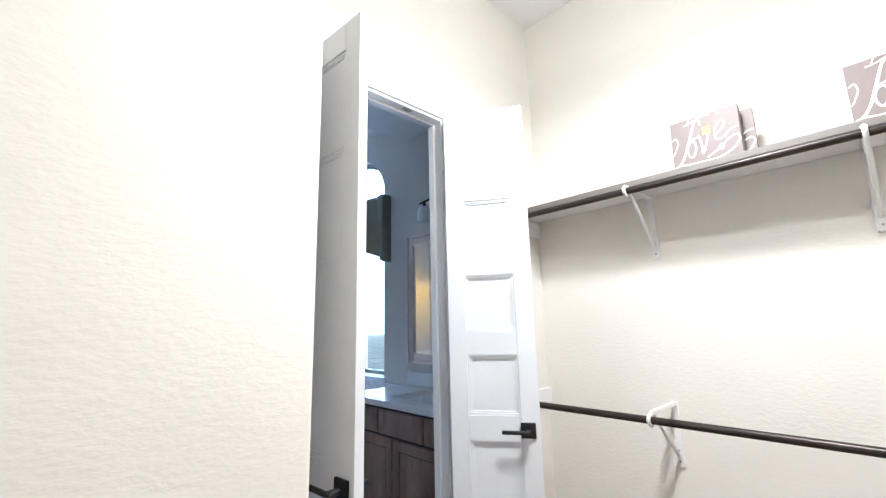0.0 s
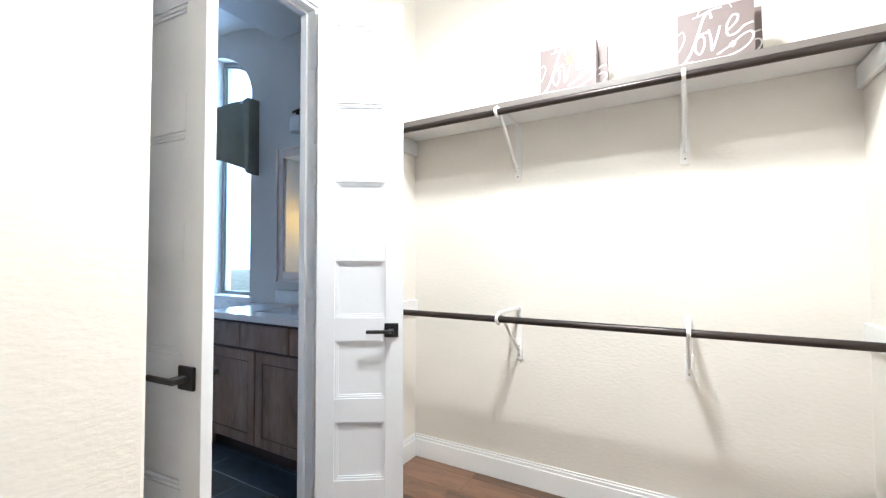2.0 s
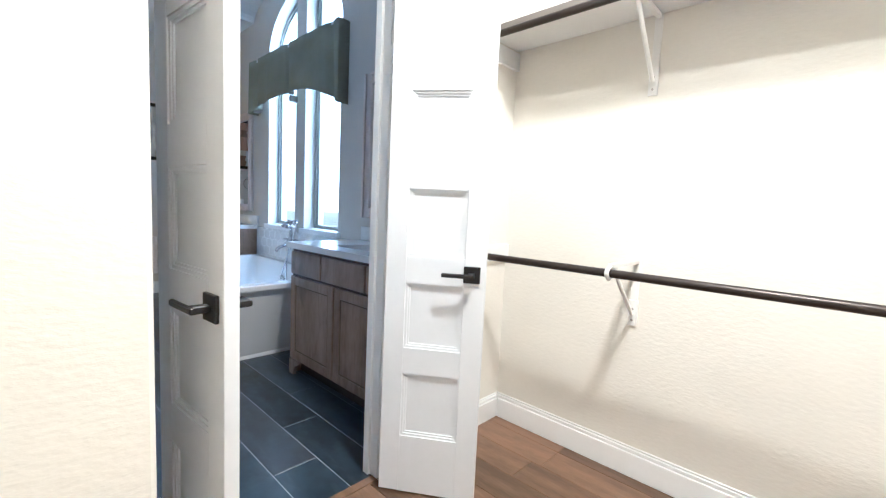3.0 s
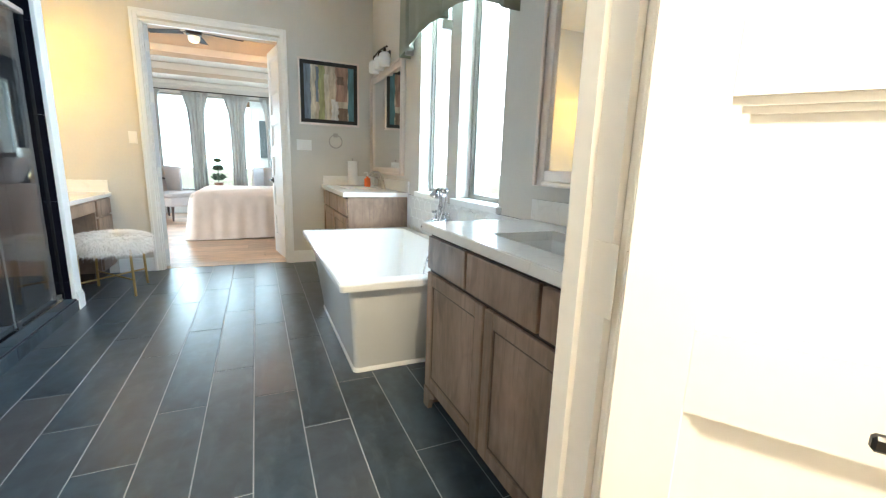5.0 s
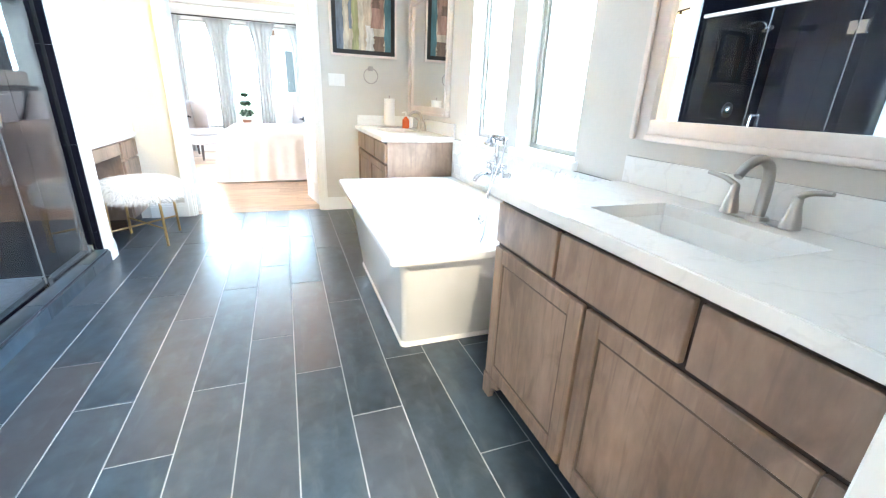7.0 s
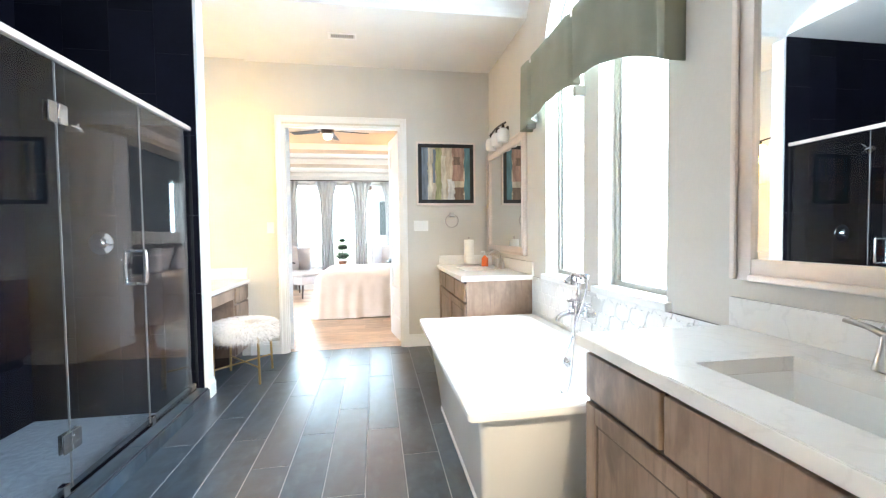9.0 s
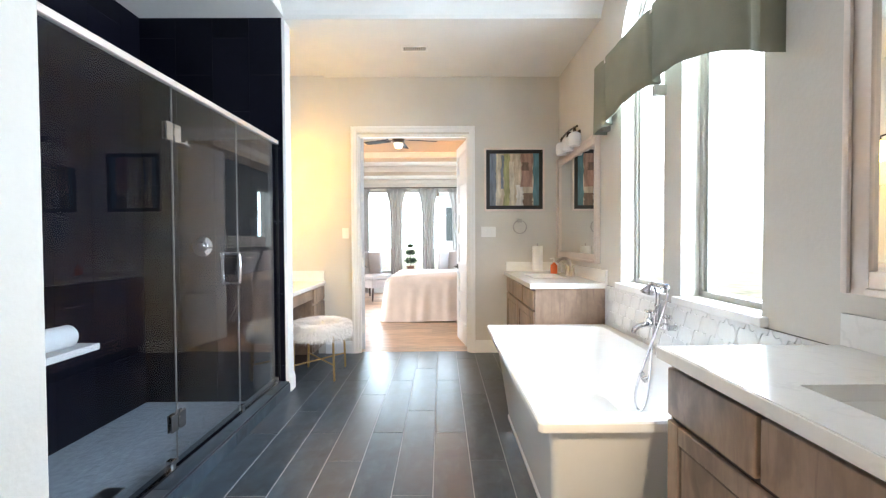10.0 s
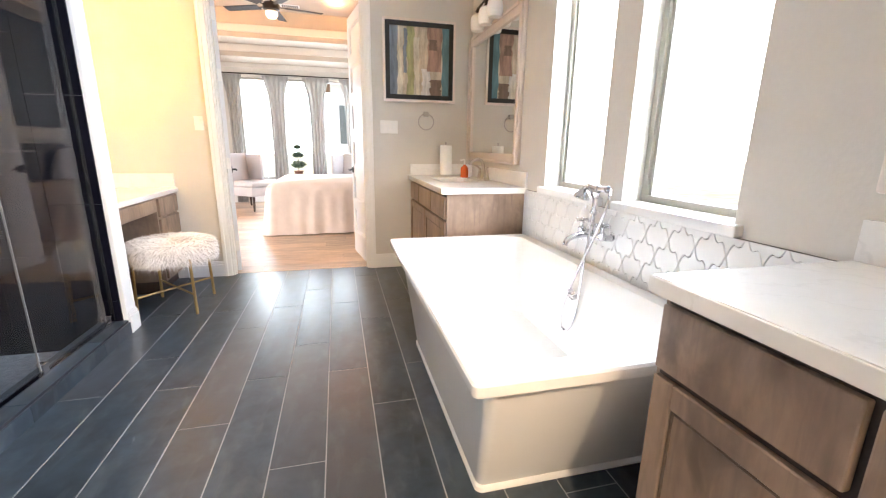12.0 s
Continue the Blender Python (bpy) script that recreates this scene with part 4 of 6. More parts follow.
tub = thing("bathtub", "white freestanding rectangular bathtub with tapered sides", "bathtub")
bm = loft(bmesh.new(), [ring_at(0.122, 0.275, 0.12, 0.03, 0.026), ring_at(0.100, 0.19, 0.09, 0.035, 0.22), ring_at(0.075, 0.10, 0.07, 0.035, 0.42), ring_at(0.05, 0.045, 0.05, 0.035, 0.562)], cap_first=True)
part("shell", bm, M_TUB, tub, smooth=35)
bm = loft(bmesh.new(), [ring_at(0.116, 0.269, 0.114, 0.03, 0.0), ring_at(0.116, 0.269, 0.114, 0.03, 0.018), ring_at(0.121, 0.274, 0.119, 0.03, 0.0255)], True, True)
part("plinth", bm, M_TUB, tub, smooth=35)
loops = [ring_at(0.05, 0.045, 0.05, 0.035, 0.5625), ring_at(0.002, 0.002, 0.002, 0.022, 0.5625), ring_at(0, 0, 0, 0.024, 0.570), ring_at(0, 0, 0, 0.024, 0.594), ring_at(0.006, 0.006, 0.006, 0.022, TZ),
         ring_at(0.070, 0.085, 0.075, 0.05, TZ), ring_at(0.080, 0.095, 0.085, 0.055, TZ - 0.012), ring_at(0.11, 0.17, 0.12, 0.09, 0.38), ring_at(0.16, 0.30, 0.16, 0.12, 0.17), ring_at(0.22, 0.42, 0.22, 0.12, 0.125)]
part("rim_and_basin", loft(bmesh.new(), loops, False, True), M_TUB, tub, smooth=35)
bm = cyl(bmesh.new(), (TX1 - 0.118, 4.02, 0.47), (TX1 - 0.135, 4.02, 0.462), 0.034, 0.030, seg=20)
part("overflow", bm, M_CHROME, tub, "chrome overflow plate", smooth=True)

# ---- wall-mounted tub filler with hand shower ----
fil = thing("tub_filler", "chrome telephone-style tub filler with hand shower and hose", "tub faucet", pose(EAST - 0.006, 4.03, 0.765))
for s in (-1, 1):
    bm = lathe(bmesh.new(), [(0.034, 0), (0.030, 0.008), (0.016, 0.012), (0.014, 0.05)], (0, 0, 0), 18)
    bmesh.ops.transform(bm, matrix=pose(0, s * 0.085, 0, 0, -90, 0), verts=bm.verts)
    part("wall_flange", bm, M_CHROME, fil, smooth=True)
    bm = lathe(bmesh.new(), [(0.014, 0), (0.020, 0.01), (0.020, 0.03), (0.010, 0.04), (0.010, 0.055), (0.014, 0.062)], (-0.065, s * 0.085, -0.008), 16)
    v = part("valve", bm, M_CHROME, fil, smooth=True)
    bm = bmesh.new()
    for a in (0, 90):
        c, n = 0.034 * math.cos(radians(a + 20)), 0.034 * math.sin(radians(a + 20))
        cyl(bm, (-0.065 - c, s * 0.085 - n, 0.062), (-0.065 + c, s * 0.085 + n, 0.062), 0.0055, seg=10)
        for q in (-1, 1):
            bmesh.ops.create_uvsphere(bm, u_segments=10, v_segments=8, radius=0.0085, matrix=Matrix.Translation((-0.065 + q * c, s * 0.085 + q * n, 0.062)))
    bmesh.ops.create_uvsphere(bm, u_segments=12, v_segments=8, radius=0.011, matrix=Matrix.Translation((-0.065, s * 0.085, 0.066)))
    part("cross_handle", bm, M_CHROME, v, smooth=True)
bm = tube(bmesh.new(), [(-0.05, 0.085, 0.0), (-0.066, 0.06, 0.0), (-0.066, -0.06, 0.0), (-0.05, -0.085, 0.0)], 0.014, seg=12)
part("bridge", bm, M_CHROME, fil, smooth=True)
bm = tube(bmesh.new(), [(-0.062, 0, 0.0), (-0.10, 0, 0.006), (-0.16, 0, -0.002), (-0.195, 0, -0.022), (-0.205, 0, -0.045)], 0.016, seg=12, taper=0.013)
part("spout", bm, M_CHROME, fil, smooth=True)
bm = lathe(bmesh.new(), [(0.012, 0.0), (0.017, 0.015), (0.012, 0.03), (0.011, 0.09), (0.017, 0.10), (0.017, 0.115), (0.011, 0.125), (0.011, 0.18)], (-0.066, 0, 0.005), 16)
part("riser", bm, M_CHROME, fil, smooth=True)
bm = bmesh.new()
for s in (-1, 1):
    tube(bm, [(-0.066, 0, 0.18), (-0.066, s * 0.02, 0.188), (-0.066, s * 0.032, 0.213)], 0.006, seg=8)
part("cradle", bm, M_CHROME, fil, smooth=True)
bm = bmesh.new()
tube(bm, [(-0.066, -0.10, 0.238), (-0.066, -0.03, 0.228), (-0.066, 0.05, 0.236), (-0.066, 0.085, 0.222)], 0.0125, seg=12)
for y, r in ((-0.085, 0.016), (-0.02, 0.017), (0.045, 0.017)):
    cyl(bm, (-0.066, y - 0.006, 0.2315), (-0.066, y + 0.006, 0.2315), r, seg=14)
part("hand_shower", bm, M_CHROME, fil, smooth=True)
bm = lathe(bmesh.new(), [(0.012, 0.045), (0.016, 0.030), (0.030, 0.012), (0.040, -0.004), (0.040, -0.014), (0.034, -0.018)], (0, 0, 0), 20)
bmesh.ops.transform(bm, matrix=pose(-0.072, 0.100, 0.185, 8, 12, 0), verts=bm.verts)
part("shower_rose", bm, M_CHROME, fil, smooth=True)
bm = tube(bmesh.new(), [(-0.066, -0.10, 0.238), (-0.075, -0.128, 0.228), (-0.088, -0.125, 0.14), (-0.11, -0.085, 0.0), (-0.14, -0.04, -0.15), (-0.178, 0.012, -0.36), (-0.188, 0.005, -0.465), (-0.172, -0.04, -0.475), (-0.15, -0.062, -0.36), (-0.125, -0.052, -0.12), (-0.105, -0.05, 0.06), (-0.085, -0.025, 0.105), (-0.07, 0.0, 0.108)], 0.0062, seg=8, steps=10)
part("hose", bm, M_CHROME, fil, "flexible chrome hose", smooth=True)

# ---- valance over the windows ----
def valance():
    v = thing("window_valance", "sage green linen valance with pleats and an arched hem", "curtain")
    y0, y1, top, proud = 3.24, 4.945, 2.605, 0.10
    mid = (y0 + y1) / 2
    def hem(y):
        d = abs(y - mid) / ((y1 - y0) / 2)
        return 2.17 - (0.20 if y < mid else 0.085) * max(0.0, (d - 0.15) / 0.85) ** 2
    bm = bmesh.new()
    cols = []
    for i in range(121):
        t = i / 120
        y = y0 + (y1 - y0) * t
        fold = 0.010 * math.sin(2 * math.pi * t * 5.3) * math.sin(2 * math.pi * t * 2.1 + 1)
        for c, wd in ((mid, 0.022), (y0 + 0.11, 0.050), (y1 - 0.17, 0.026)):
            fold -= 0.068 * math.exp(-((y - c) / wd) ** 2)
        low = hem(y)
        cols.append([bm.verts.new((EAST - proud - fold * (0.25 + 0.75 * (1 - z)) , y, low + (top - low) * z)) for z in (0, 0.15, 0.35, 0.6, 0.85, 1.0)])
    for a, b in zip(cols, cols[1:]):
        for k in range(5):
            bm.faces.new((a[k], b[k], b[k + 1], a[k + 1]))
    for cs in (cols[0], cols[-1]):
        back = [bm.verts.new((EAST - 0.002, q.co.y, q.co.z)) for q in cs]
        for k in range(5):
            bm.faces.new((cs[k], cs[k + 1], back[k + 1], back[k]))
    ob = part("fabric", bm, M_VALANCE, v, smooth=60)
    s = ob.modifiers.new("thick", "SOLIDIFY")
    s.thickness, s.offset = 0.004, 0
    part("board", boxes((EAST - 0.088, y0 + 0.004, 2.582, EAST - 0.001, y1 - 0.004, 2.601)), M_TRIM, v, "mounting board")
    for y in (mid, y1 - 0.05, y0 + 0.05):
        part("bracket", boxes((EAST - 0.07, y - 0.02, 2.10, EAST - 0.001, y + 0.02, 2.16), bevel=0.004), M_FRAME_PVC, v)
    return v


valance()

# ---- shower enclosure ----
curb = structure("shower_curb", boxes((-0.30, SH_S, -0.12, CURB_X, SH_N, 0.088)), M_SHGROUT, "low kerb of the shower clad in dark tile")
enc = thing("shower_enclosure", "frameless clear glass shower enclosure with chrome hardware", "shower enclosure", pose(GLASS_X, 4.0, 0, 0, 0, -1.2) @ pose(-GLASS_X, -4.0, 0))
J1, J2 = 3.795, 4.440
for nm, a, b, z0 in (("fixed_panel", SH_S + 0.004, J1 - 0.003, 0.099), ("glass_door", J1 + 0.003, J2 - 0.003, 0.112), ("fixed_panel", J2 + 0.003, SH_N - 0.012, 0.099)):
    g = part(nm, boxes((GLASS_X - 0.005, a, z0, GLASS_X + 0.005, b, 2.055)), M_SHGLASS, enc, "clear tempered glass")
    g.visible_shadow = False
    if nm == "glass_door":
        bm = bmesh.new()
        for s in (-1, 1):
            x = GLASS_X + s * 0.005
            tube(bm, [(x, 4.355, 0.99), (x + s * 0.035, 4.355, 0.99), (x + s * 0.05, 4.355, 1.005), (x + s * 0.05, 4.355, 1.165), (x + s * 0.035, 4.355, 1.18), (x, 4.355, 1.18)], 0.0095, seg=10, steps=5)
        part("pull_handle", bm, M_CHROME, g, "chrome D-shaped pull", smooth=True)
        for z in (0.33, 1.82):
            bm = bmesh.new()
            for s in (-1, 1):
                x = GLASS_X + s * 0.0055
                box(bm, x, J1 - 0.055, z - 0.045, x + s * 0.008, J1 - 0.006, z + 0.045, bevel=0.002)
                box(bm, x, J1 + 0.006, z - 0.045, x + s * 0.008, J1 + 0.055, z + 0.045, bevel=0.002)
                box(bm, x, J1 - 0.006, z - 0.022, x + s * 0.012, J1 + 0.006, z + 0.022, bevel=0.002)
            part("glass_hinge", bm, M_CHROME, g, "square chrome glass hinge")
part("header_rail", boxes((GLASS_X - 0.016, SH_S + 0.002, 2.056, GLASS_X + 0.016, SH_N - 0.002, 2.088), bevel=0.003), M_SILVER, enc, "brushed nickel header rail")
part("sill_channel", boxes((GLASS_X - 0.012, SH_S + 0.002, 0.0885, GLASS_X + 0.012, SH_N - 0.002, 0.0985)), M_CHROME, enc)
part("wall_channel", boxes((GLASS_X - 0.010, SH_N - 0.0115, 0.0985, GLASS_X + 0.010, SH_N - 0.001, 2.055)), M_BLACK, enc, "dark wall channel")
for a in (J1 - 0.05, J2 + 0.02, 5.05):
    part("glass_clip", boxes((GLASS_X - 0.016, a - 0.018, 0.0986, GLASS_X + 0.016, a + 0.018, 0.15), bevel=0.003), M_CHROME, enc, "chrome glass clip")
for nm, y in (("joint", J1), ("joint", J2)):
    part("seal_strip", boxes((GLASS_X - 0.004, y - 0.0016, 0.115, GLASS_X + 0.004, y + 0.0016, 2.054)), M_SEAL, enc, "clear grey seal strip")

bench = solo("shower_bench", boxes((SH_W + 0.012, SH_S + 0.012, 0.595, -0.985, 4.225, 0.635), bevel=0.004), M_MARBLE, "white marble floating shower bench", "bench")
bm = bmesh.new()
tube(bm, [(-1.09, 3.78, 0.702), (-1.09, 3.95, 0.704), (-1.09, 4.12, 0.701)], 0.066, seg=20, steps=4)
solo("rolled_towel", bm, M_TOWEL, "rolled white bath towel on the shower bench", "towel", smooth=True)
ctl = thing("shower_valve", "chrome round shower valve on black tile", "shower valve", pose(-0.833, SH_N - 0.011, 1.22))
bm = lathe(bmesh.new(), [(0.085, 0), (0.083, 0.006), (0.045, 0.010), (0.035, 0.04), (0.030, 0.045)], seg=28)
bmesh.ops.transform(bm, matrix=pose(0, 0, 0, 90, 0, 0), verts=bm.verts)
part("escutcheon", bm, M_CHROME, ctl, smooth=True)
part("lever", tube(bmesh.new(), [(0, -0.04, 0), (0.03, -0.05, -0.01), (0.085, -0.05, -0.012)], 0.010, taper=0.006), M_CHROME, ctl, smooth=True)
hd = thing("wall_shower", "chrome shower head on a wall arm", "shower head", pose(-0.85, SH_N - 0.011, 2.06))
part("arm", tube(bmesh.new(), [(0, 0, 0), (0, -0.08, 0.015), (0, -0.15, -0.01), (0, -0.18, -0.045)], 0.010), M_CHROME, hd, smooth=True)
bm = lathe(bmesh.new(), [(0.012, 0.03), (0.03, 0.01), (0.055, 0.0), (0.055, -0.012), (0.045, -0.016)])
bmesh.ops.transform(bm, matrix=pose(0, -0.19, -0.065, -30, 0, 0), verts=bm.verts)
part("rose", bm, M_CHROME, hd, smooth=True)
solo("floor_drain", boxes((-0.69, 3.77, -0.0748, -0.58, 3.88, -0.070), bevel=0.001), M_NICKEL, "square metal shower drain", "drain")

# ---- dressing nook ----
desk = thing("dressing_table", "greige stained maple dressing table with drawers and kneehole", "dressing table")
DX = -0.185
part("drawer_box", boxes((-0.749, 5.87, 0.10, DX, NORTH - 0.002, 0.775)), M_CAB, desk)
# toe kick and kneehole back carry the shade of their recess as colour
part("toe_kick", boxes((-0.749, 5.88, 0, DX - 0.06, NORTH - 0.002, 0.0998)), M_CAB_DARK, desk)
for z0, z1 in ((0.62, 0.76), (0.37, 0.60), (0.12, 0.35)):
    part("drawer_front", boxes((DX, 5.885, z0, DX + 0.019, 6.27, z1), bevel=0.004), M_CAB, desk)
part("apron", boxes((DX - 0.03, 5.225, 0.66, DX, 5.87, 0.775), (DX, 5.24, 0.672, DX + 0.016, 5.85, 0.762), bevel=0.003), M_CAB, desk)
part("side_panel", boxes((-0.749, 5.223, 0, DX, 5.243, 0.655)), M_CAB, desk)
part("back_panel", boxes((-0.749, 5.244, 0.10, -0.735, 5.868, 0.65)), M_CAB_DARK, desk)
top = thing("countertop", "pale marble dressing table top with splashes", "countertop")
part("slab", boxes((-0.749, 5.222, 0.7755, -0.155, NORTH - 0.001, 0.812), bevel=0.003), M_MARBLE, top)
part("side_splash", boxes((-0.749, NORTH - 0.021, 0.8122, -0.17, NORTH - 0.001, 0.93), bevel=0.002), M_MARBLE, top)
part("backsplash", boxes((-0.749, 5.224, 0.8122, -0.73, NORTH - 0.022, 0.93), bevel=0.002), M_MARBLE, top)
mn = thing("wall_mirror", "dressing table mirror in a dark frame", "mirror")
part("mirror_glass", boxes((-0.744, 5.38, 1.0, -0.740, 6.12, 1.80)), M_MIRROR, mn)
part("frame", boxes((-0.749, 5.34, 0.96, -0.7445, 6.16, 1.84)), M_SILVER, mn)
M_WARM = glow_mat("lit_opal_shade", (1.0, 0.62, 0.22), 6)
vanity_light(pose(-0.749, 5.62, 2.23, 0, 0, 180), 3, 0.2, M_WARM)

stool = thing("vanity_stool", "round white sheepskin stool on a brushed gold frame", "stool", pose(-0.015, 5.575, 0))
for sx in (-1, 1):
    for sy in (-1, 1):
        part("leg", cyl(bmesh.new(), (sx * 0.185, sy * 0.215, 0), (sx * 0.175, sy * 0.205, 0.40), 0.010, seg=12), M_GOLD, stool, smooth=True)
bm = bmesh.new()
cyl(bm, (-0.182, -0.212, 0.14), (0.182, 0.212, 0.14), 0.007, seg=10)
cyl(bm, (-0.182, 0.212, 0.142), (0.182, -0.212, 0.142), 0.007, seg=10)
part("cross_brace", bm, M_GOLD, stool, smooth=True)
part("seat_pad", lathe(bmesh.new(), [(0.24, 0.37), (0.265, 0.39), (0.27, 0.455), (0.235, 0.50), (0.05, 0.515)], seg=32), M_FUR, stool, smooth=True)
rnd = random.Random(4)
verts, faces = [], []
for i in range(15000):
    a, q = rnd.uniform(0, 2 * math.pi), math.sqrt(rnd.random())
    side = rnd.random() < 0.5
    r = 0.262 if side else 0.262 * q
    z = rnd.uniform(0.37, 0.485) if side else 0.512 - 0.04 * q ** 4
    base = Vector((r * math.cos(a), r * math.sin(a), z))
    out = Vector((math.cos(a + rnd.uniform(-0.5, 0.5)), math.sin(a + rnd.uniform(-0.5, 0.5)), rnd.uniform(-1.0, 0.1) if side else rnd.uniform(0.15, 0.7)))
    out = out.normalized() * rnd.uniform(0.025, 0.062)
    wv = out.cross(Vector((rnd.uniform(-1, 1), rnd.uniform(-1, 1), rnd.uniform(-1, 1)))).normalized() * 0.0017
    k = len(verts)
    mid = base + out * 0.6 + Vector((0, 0, -0.004))
    tip = base + out + Vector((0, 0, -0.016))
    verts += [base - wv, base + wv, mid + wv * 0.7, mid - wv * 0.7, tip]
    faces += [(k, k + 1, k + 2, k + 3), (k + 3, k + 2, k + 4)]
me = bpy.data.meshes.new("fleece")
me.from_pydata(verts, [], faces)
me.materials.append(M_FUR)
fl = new("fleece", me)
fl.parent = stool
tagged(fl, "long white sheepskin fleece", "", "", "stuff")

# ---- things on the bathroom walls and counters ----
pic = thing("framed_painting", "abstract striped painting in a black and silver frame", "painting", pose(1.952, NORTH - 0.001, 1.93))
PW, PH = 0.335, 0.35
part("frame", boxes((-PW, -0.030, -PH, PW, 0, -PH + 0.022), (-PW, -0.030, PH - 0.022, PW, 0, PH), (-PW, -0.030, -PH + 0.022, -PW + 0.022, 0, PH - 0.022), (PW - 0.022, -0.030, -PH + 0.022, PW, 0, PH - 0.022), bevel=0.003), M_SILVER, pic, "silver outer frame")
part("inner_frame", boxes((-PW + 0.022, -0.026, -PH + 0.022, PW - 0.022, -0.012, -PH + 0.062), (-PW + 0.022, -0.026, PH - 0.062, PW - 0.022, -0.012, PH - 0.022), (-PW + 0.022, -0.026, -PH + 0.062, -PW + 0.062, -0.012, PH - 0.062), (PW - 0.062, -0.026, -PH + 0.062, PW - 0.022, -0.012, PH - 0.062)), M_BLACK, pic, "black inner frame")
# paint strokes: uneven upright bands
tones = [("blue_grey", (0.16, 0.19, 0.24)), ("cream", (0.55, 0.50, 0.40)), ("olive", (0.30, 0.30, 0.14)), ("umber", (0.16, 0.10, 0.07)), ("sand", (0.48, 0.40, 0.30)), ("rose_brown", (0.34, 0.20, 0.15)), ("pale", (0.62, 0.60, 0.58)), ("teal", (0.08, 0.17, 0.20))]
PAINTS = {k: mat("paint_" + k, c, 0.5, vary=0.25, scale=9, bump=0.3, bump_scale=60, stretch=(3, 1, 0.6)) for k, c in tones}
part("canvas", boxes((-0.274, -0.016, -0.289, 0.274, -0.010, 0.289)), PAINTS["sand"], pic)
rnd = random.Random(11)
bands = [(-0.274, -0.20, "blue_grey", -0.289, 0.289), (-0.20, -0.15, "cream", -0.289, 0.289), (-0.15, -0.115, "blue_grey", -0.10, 0.27), (-0.115, -0.05, "olive", -0.289, 0.289), (-0.05, 0.0, "cream", -0.289, 0.20),
         (0.0, 0.07, "sand", -0.10, 0.289), (0.02, 0.10, "pale", -0.289, -0.06), (0.075, 0.205, "rose_brown", -0.08, 0.289), (0.10, 0.20, "umber", -0.289, -0.15), (0.205, 0.274, "teal", -0.289, 0.289), (0.085, 0.16, "umber", 0.10, 0.19)]
for i, (a, b, c, lo, hi) in enumerate(bands):
    bm = bmesh.new()
    n = 9
    left = [(a + (rnd.uniform(-0.010, 0.010) if a > -0.27 else 0), lo + (hi - lo) * k / n) for k in range(n + 1)]
    right = [(b + (rnd.uniform(-0.010, 0.010) if b < 0.27 else 0), lo + (hi - lo) * k / n) for k in range(n + 1)]
    d = -0.0162 - 0.0004 * i
    lv, rv = [bm.verts.new((x, d, z)) for x, z in left], [bm.verts.new((x, d, z)) for x, z in right]
    for k in range(n):
        bm.faces.new((lv[k], rv[k], rv[k + 1], lv[k + 1]))
    part("brush_stroke", bm, PAINTS[c], pic)

ringt = thing("towel_ring", "brushed nickel towel ring", "towel ring", pose(2.01, NORTH - 0.001, 1.475))
part("mount", boxes((-0.024, -0.045, -0.022, 0.024, 0, 0.022), bevel=0.005), M_NICKEL, ringt)
bm = tube(bmesh.new(), [(0.072 * math.sin(2 * math.pi * k / 16), -0.036, -0.070 + 0.072 * math.cos(2 * math.pi * k / 16)) for k in range(17)], 0.0055, seg=8, steps=3)
part("ring", bm, M_NICKEL, ringt, smooth=True)


def wall_switch(m, gangs, axis_label):
    s = thing("light_switch", axis_label, "light switch", m)
    w = 0.035 + 0.046 * (gangs - 1) / 2
    part("plate", boxes((-w, -0.006, -0.058, w, 0, 0.058), bevel=0.002), M_PLASTIC, s)
    for g in range(gangs):
        x = (g - (gangs - 1) / 2) * 0.046
        part("rocker", boxes((x - 0.0165, -0.0095, -0.033, x + 0.0165, -0.006, 0.033), bevel=0.0015), M_PLASTIC, s)
    return s


wall_switch(pose(1.665, NORTH - 0.001, 1.352), 3, "white triple rocker light switch on greige wall")
wall_switch(pose(0.07, NORTH - 0.001, 1.345), 1, "white single rocker light switch on greige wall")
vent = thing("ceiling_vent", "white slatted ceiling air vent", "vent", pose(0.895, 5.60, CEIL))
part("frame", boxes((-0.125, -0.055, -0.008, 0.125, -0.040, 0), (-0.125, 0.040, -0.008, 0.125, 0.055, 0), (-0.125, -0.040, -0.008, -0.108, 0.040, 0), (0.108, -0.040, -0.008, 0.125, 0.040, 0), bevel=0.002), M_TRIM, vent)
part("backing", boxes((-0.108, -0.040, -0.002, 0.108, 0.040, -0.0005)), M_BLACK, vent)
for i in range(11):
    x = -0.100 + 0.020 * i
    part("slat", boxes((x - 0.005, -0.039, -0.007, x + 0.003, 0.039, -0.003)), M_TRIM, vent)

roll = thing("paper_towel_holder", "paper towel roll standing on the marble vanity top", "paper towels", pose(2.18, 6.15, 0.912))
part("stand", lathe(bmesh.new(), [(0.075, 0), (0.075, 0.008), (0.008, 0.012), (0.006, 0.30), (0.010, 0.31)]), M_NICKEL, roll, smooth=True)
part("paper_roll", lathe(bmesh.new(), [(0.055, 0.013), (0.056, 0.02), (0.056, 0.275), (0.054, 0.28), (0.02, 0.281)]), M_PAPER, roll, smooth=True)
soap = thing("soap_dispenser", "clear pump bottle of orange hand soap", "soap bottle", pose(2.30, 5.93, 0.912))
part("bottle", lathe(bmesh.new(), [(0.034, 0), (0.036, 0.01), (0.034, 0.085), (0.014, 0.105), (0.012, 0.115)]), M_ORANGE, soap, smooth=True)
part("pump", tube(bmesh.new(), [(0, 0, 0.115), (0, 0, 0.15), (-0.008, 0, 0.158), (-0.04, 0, 0.152)], 0.007), M_PLASTIC, soap, "white pump", smooth=True)
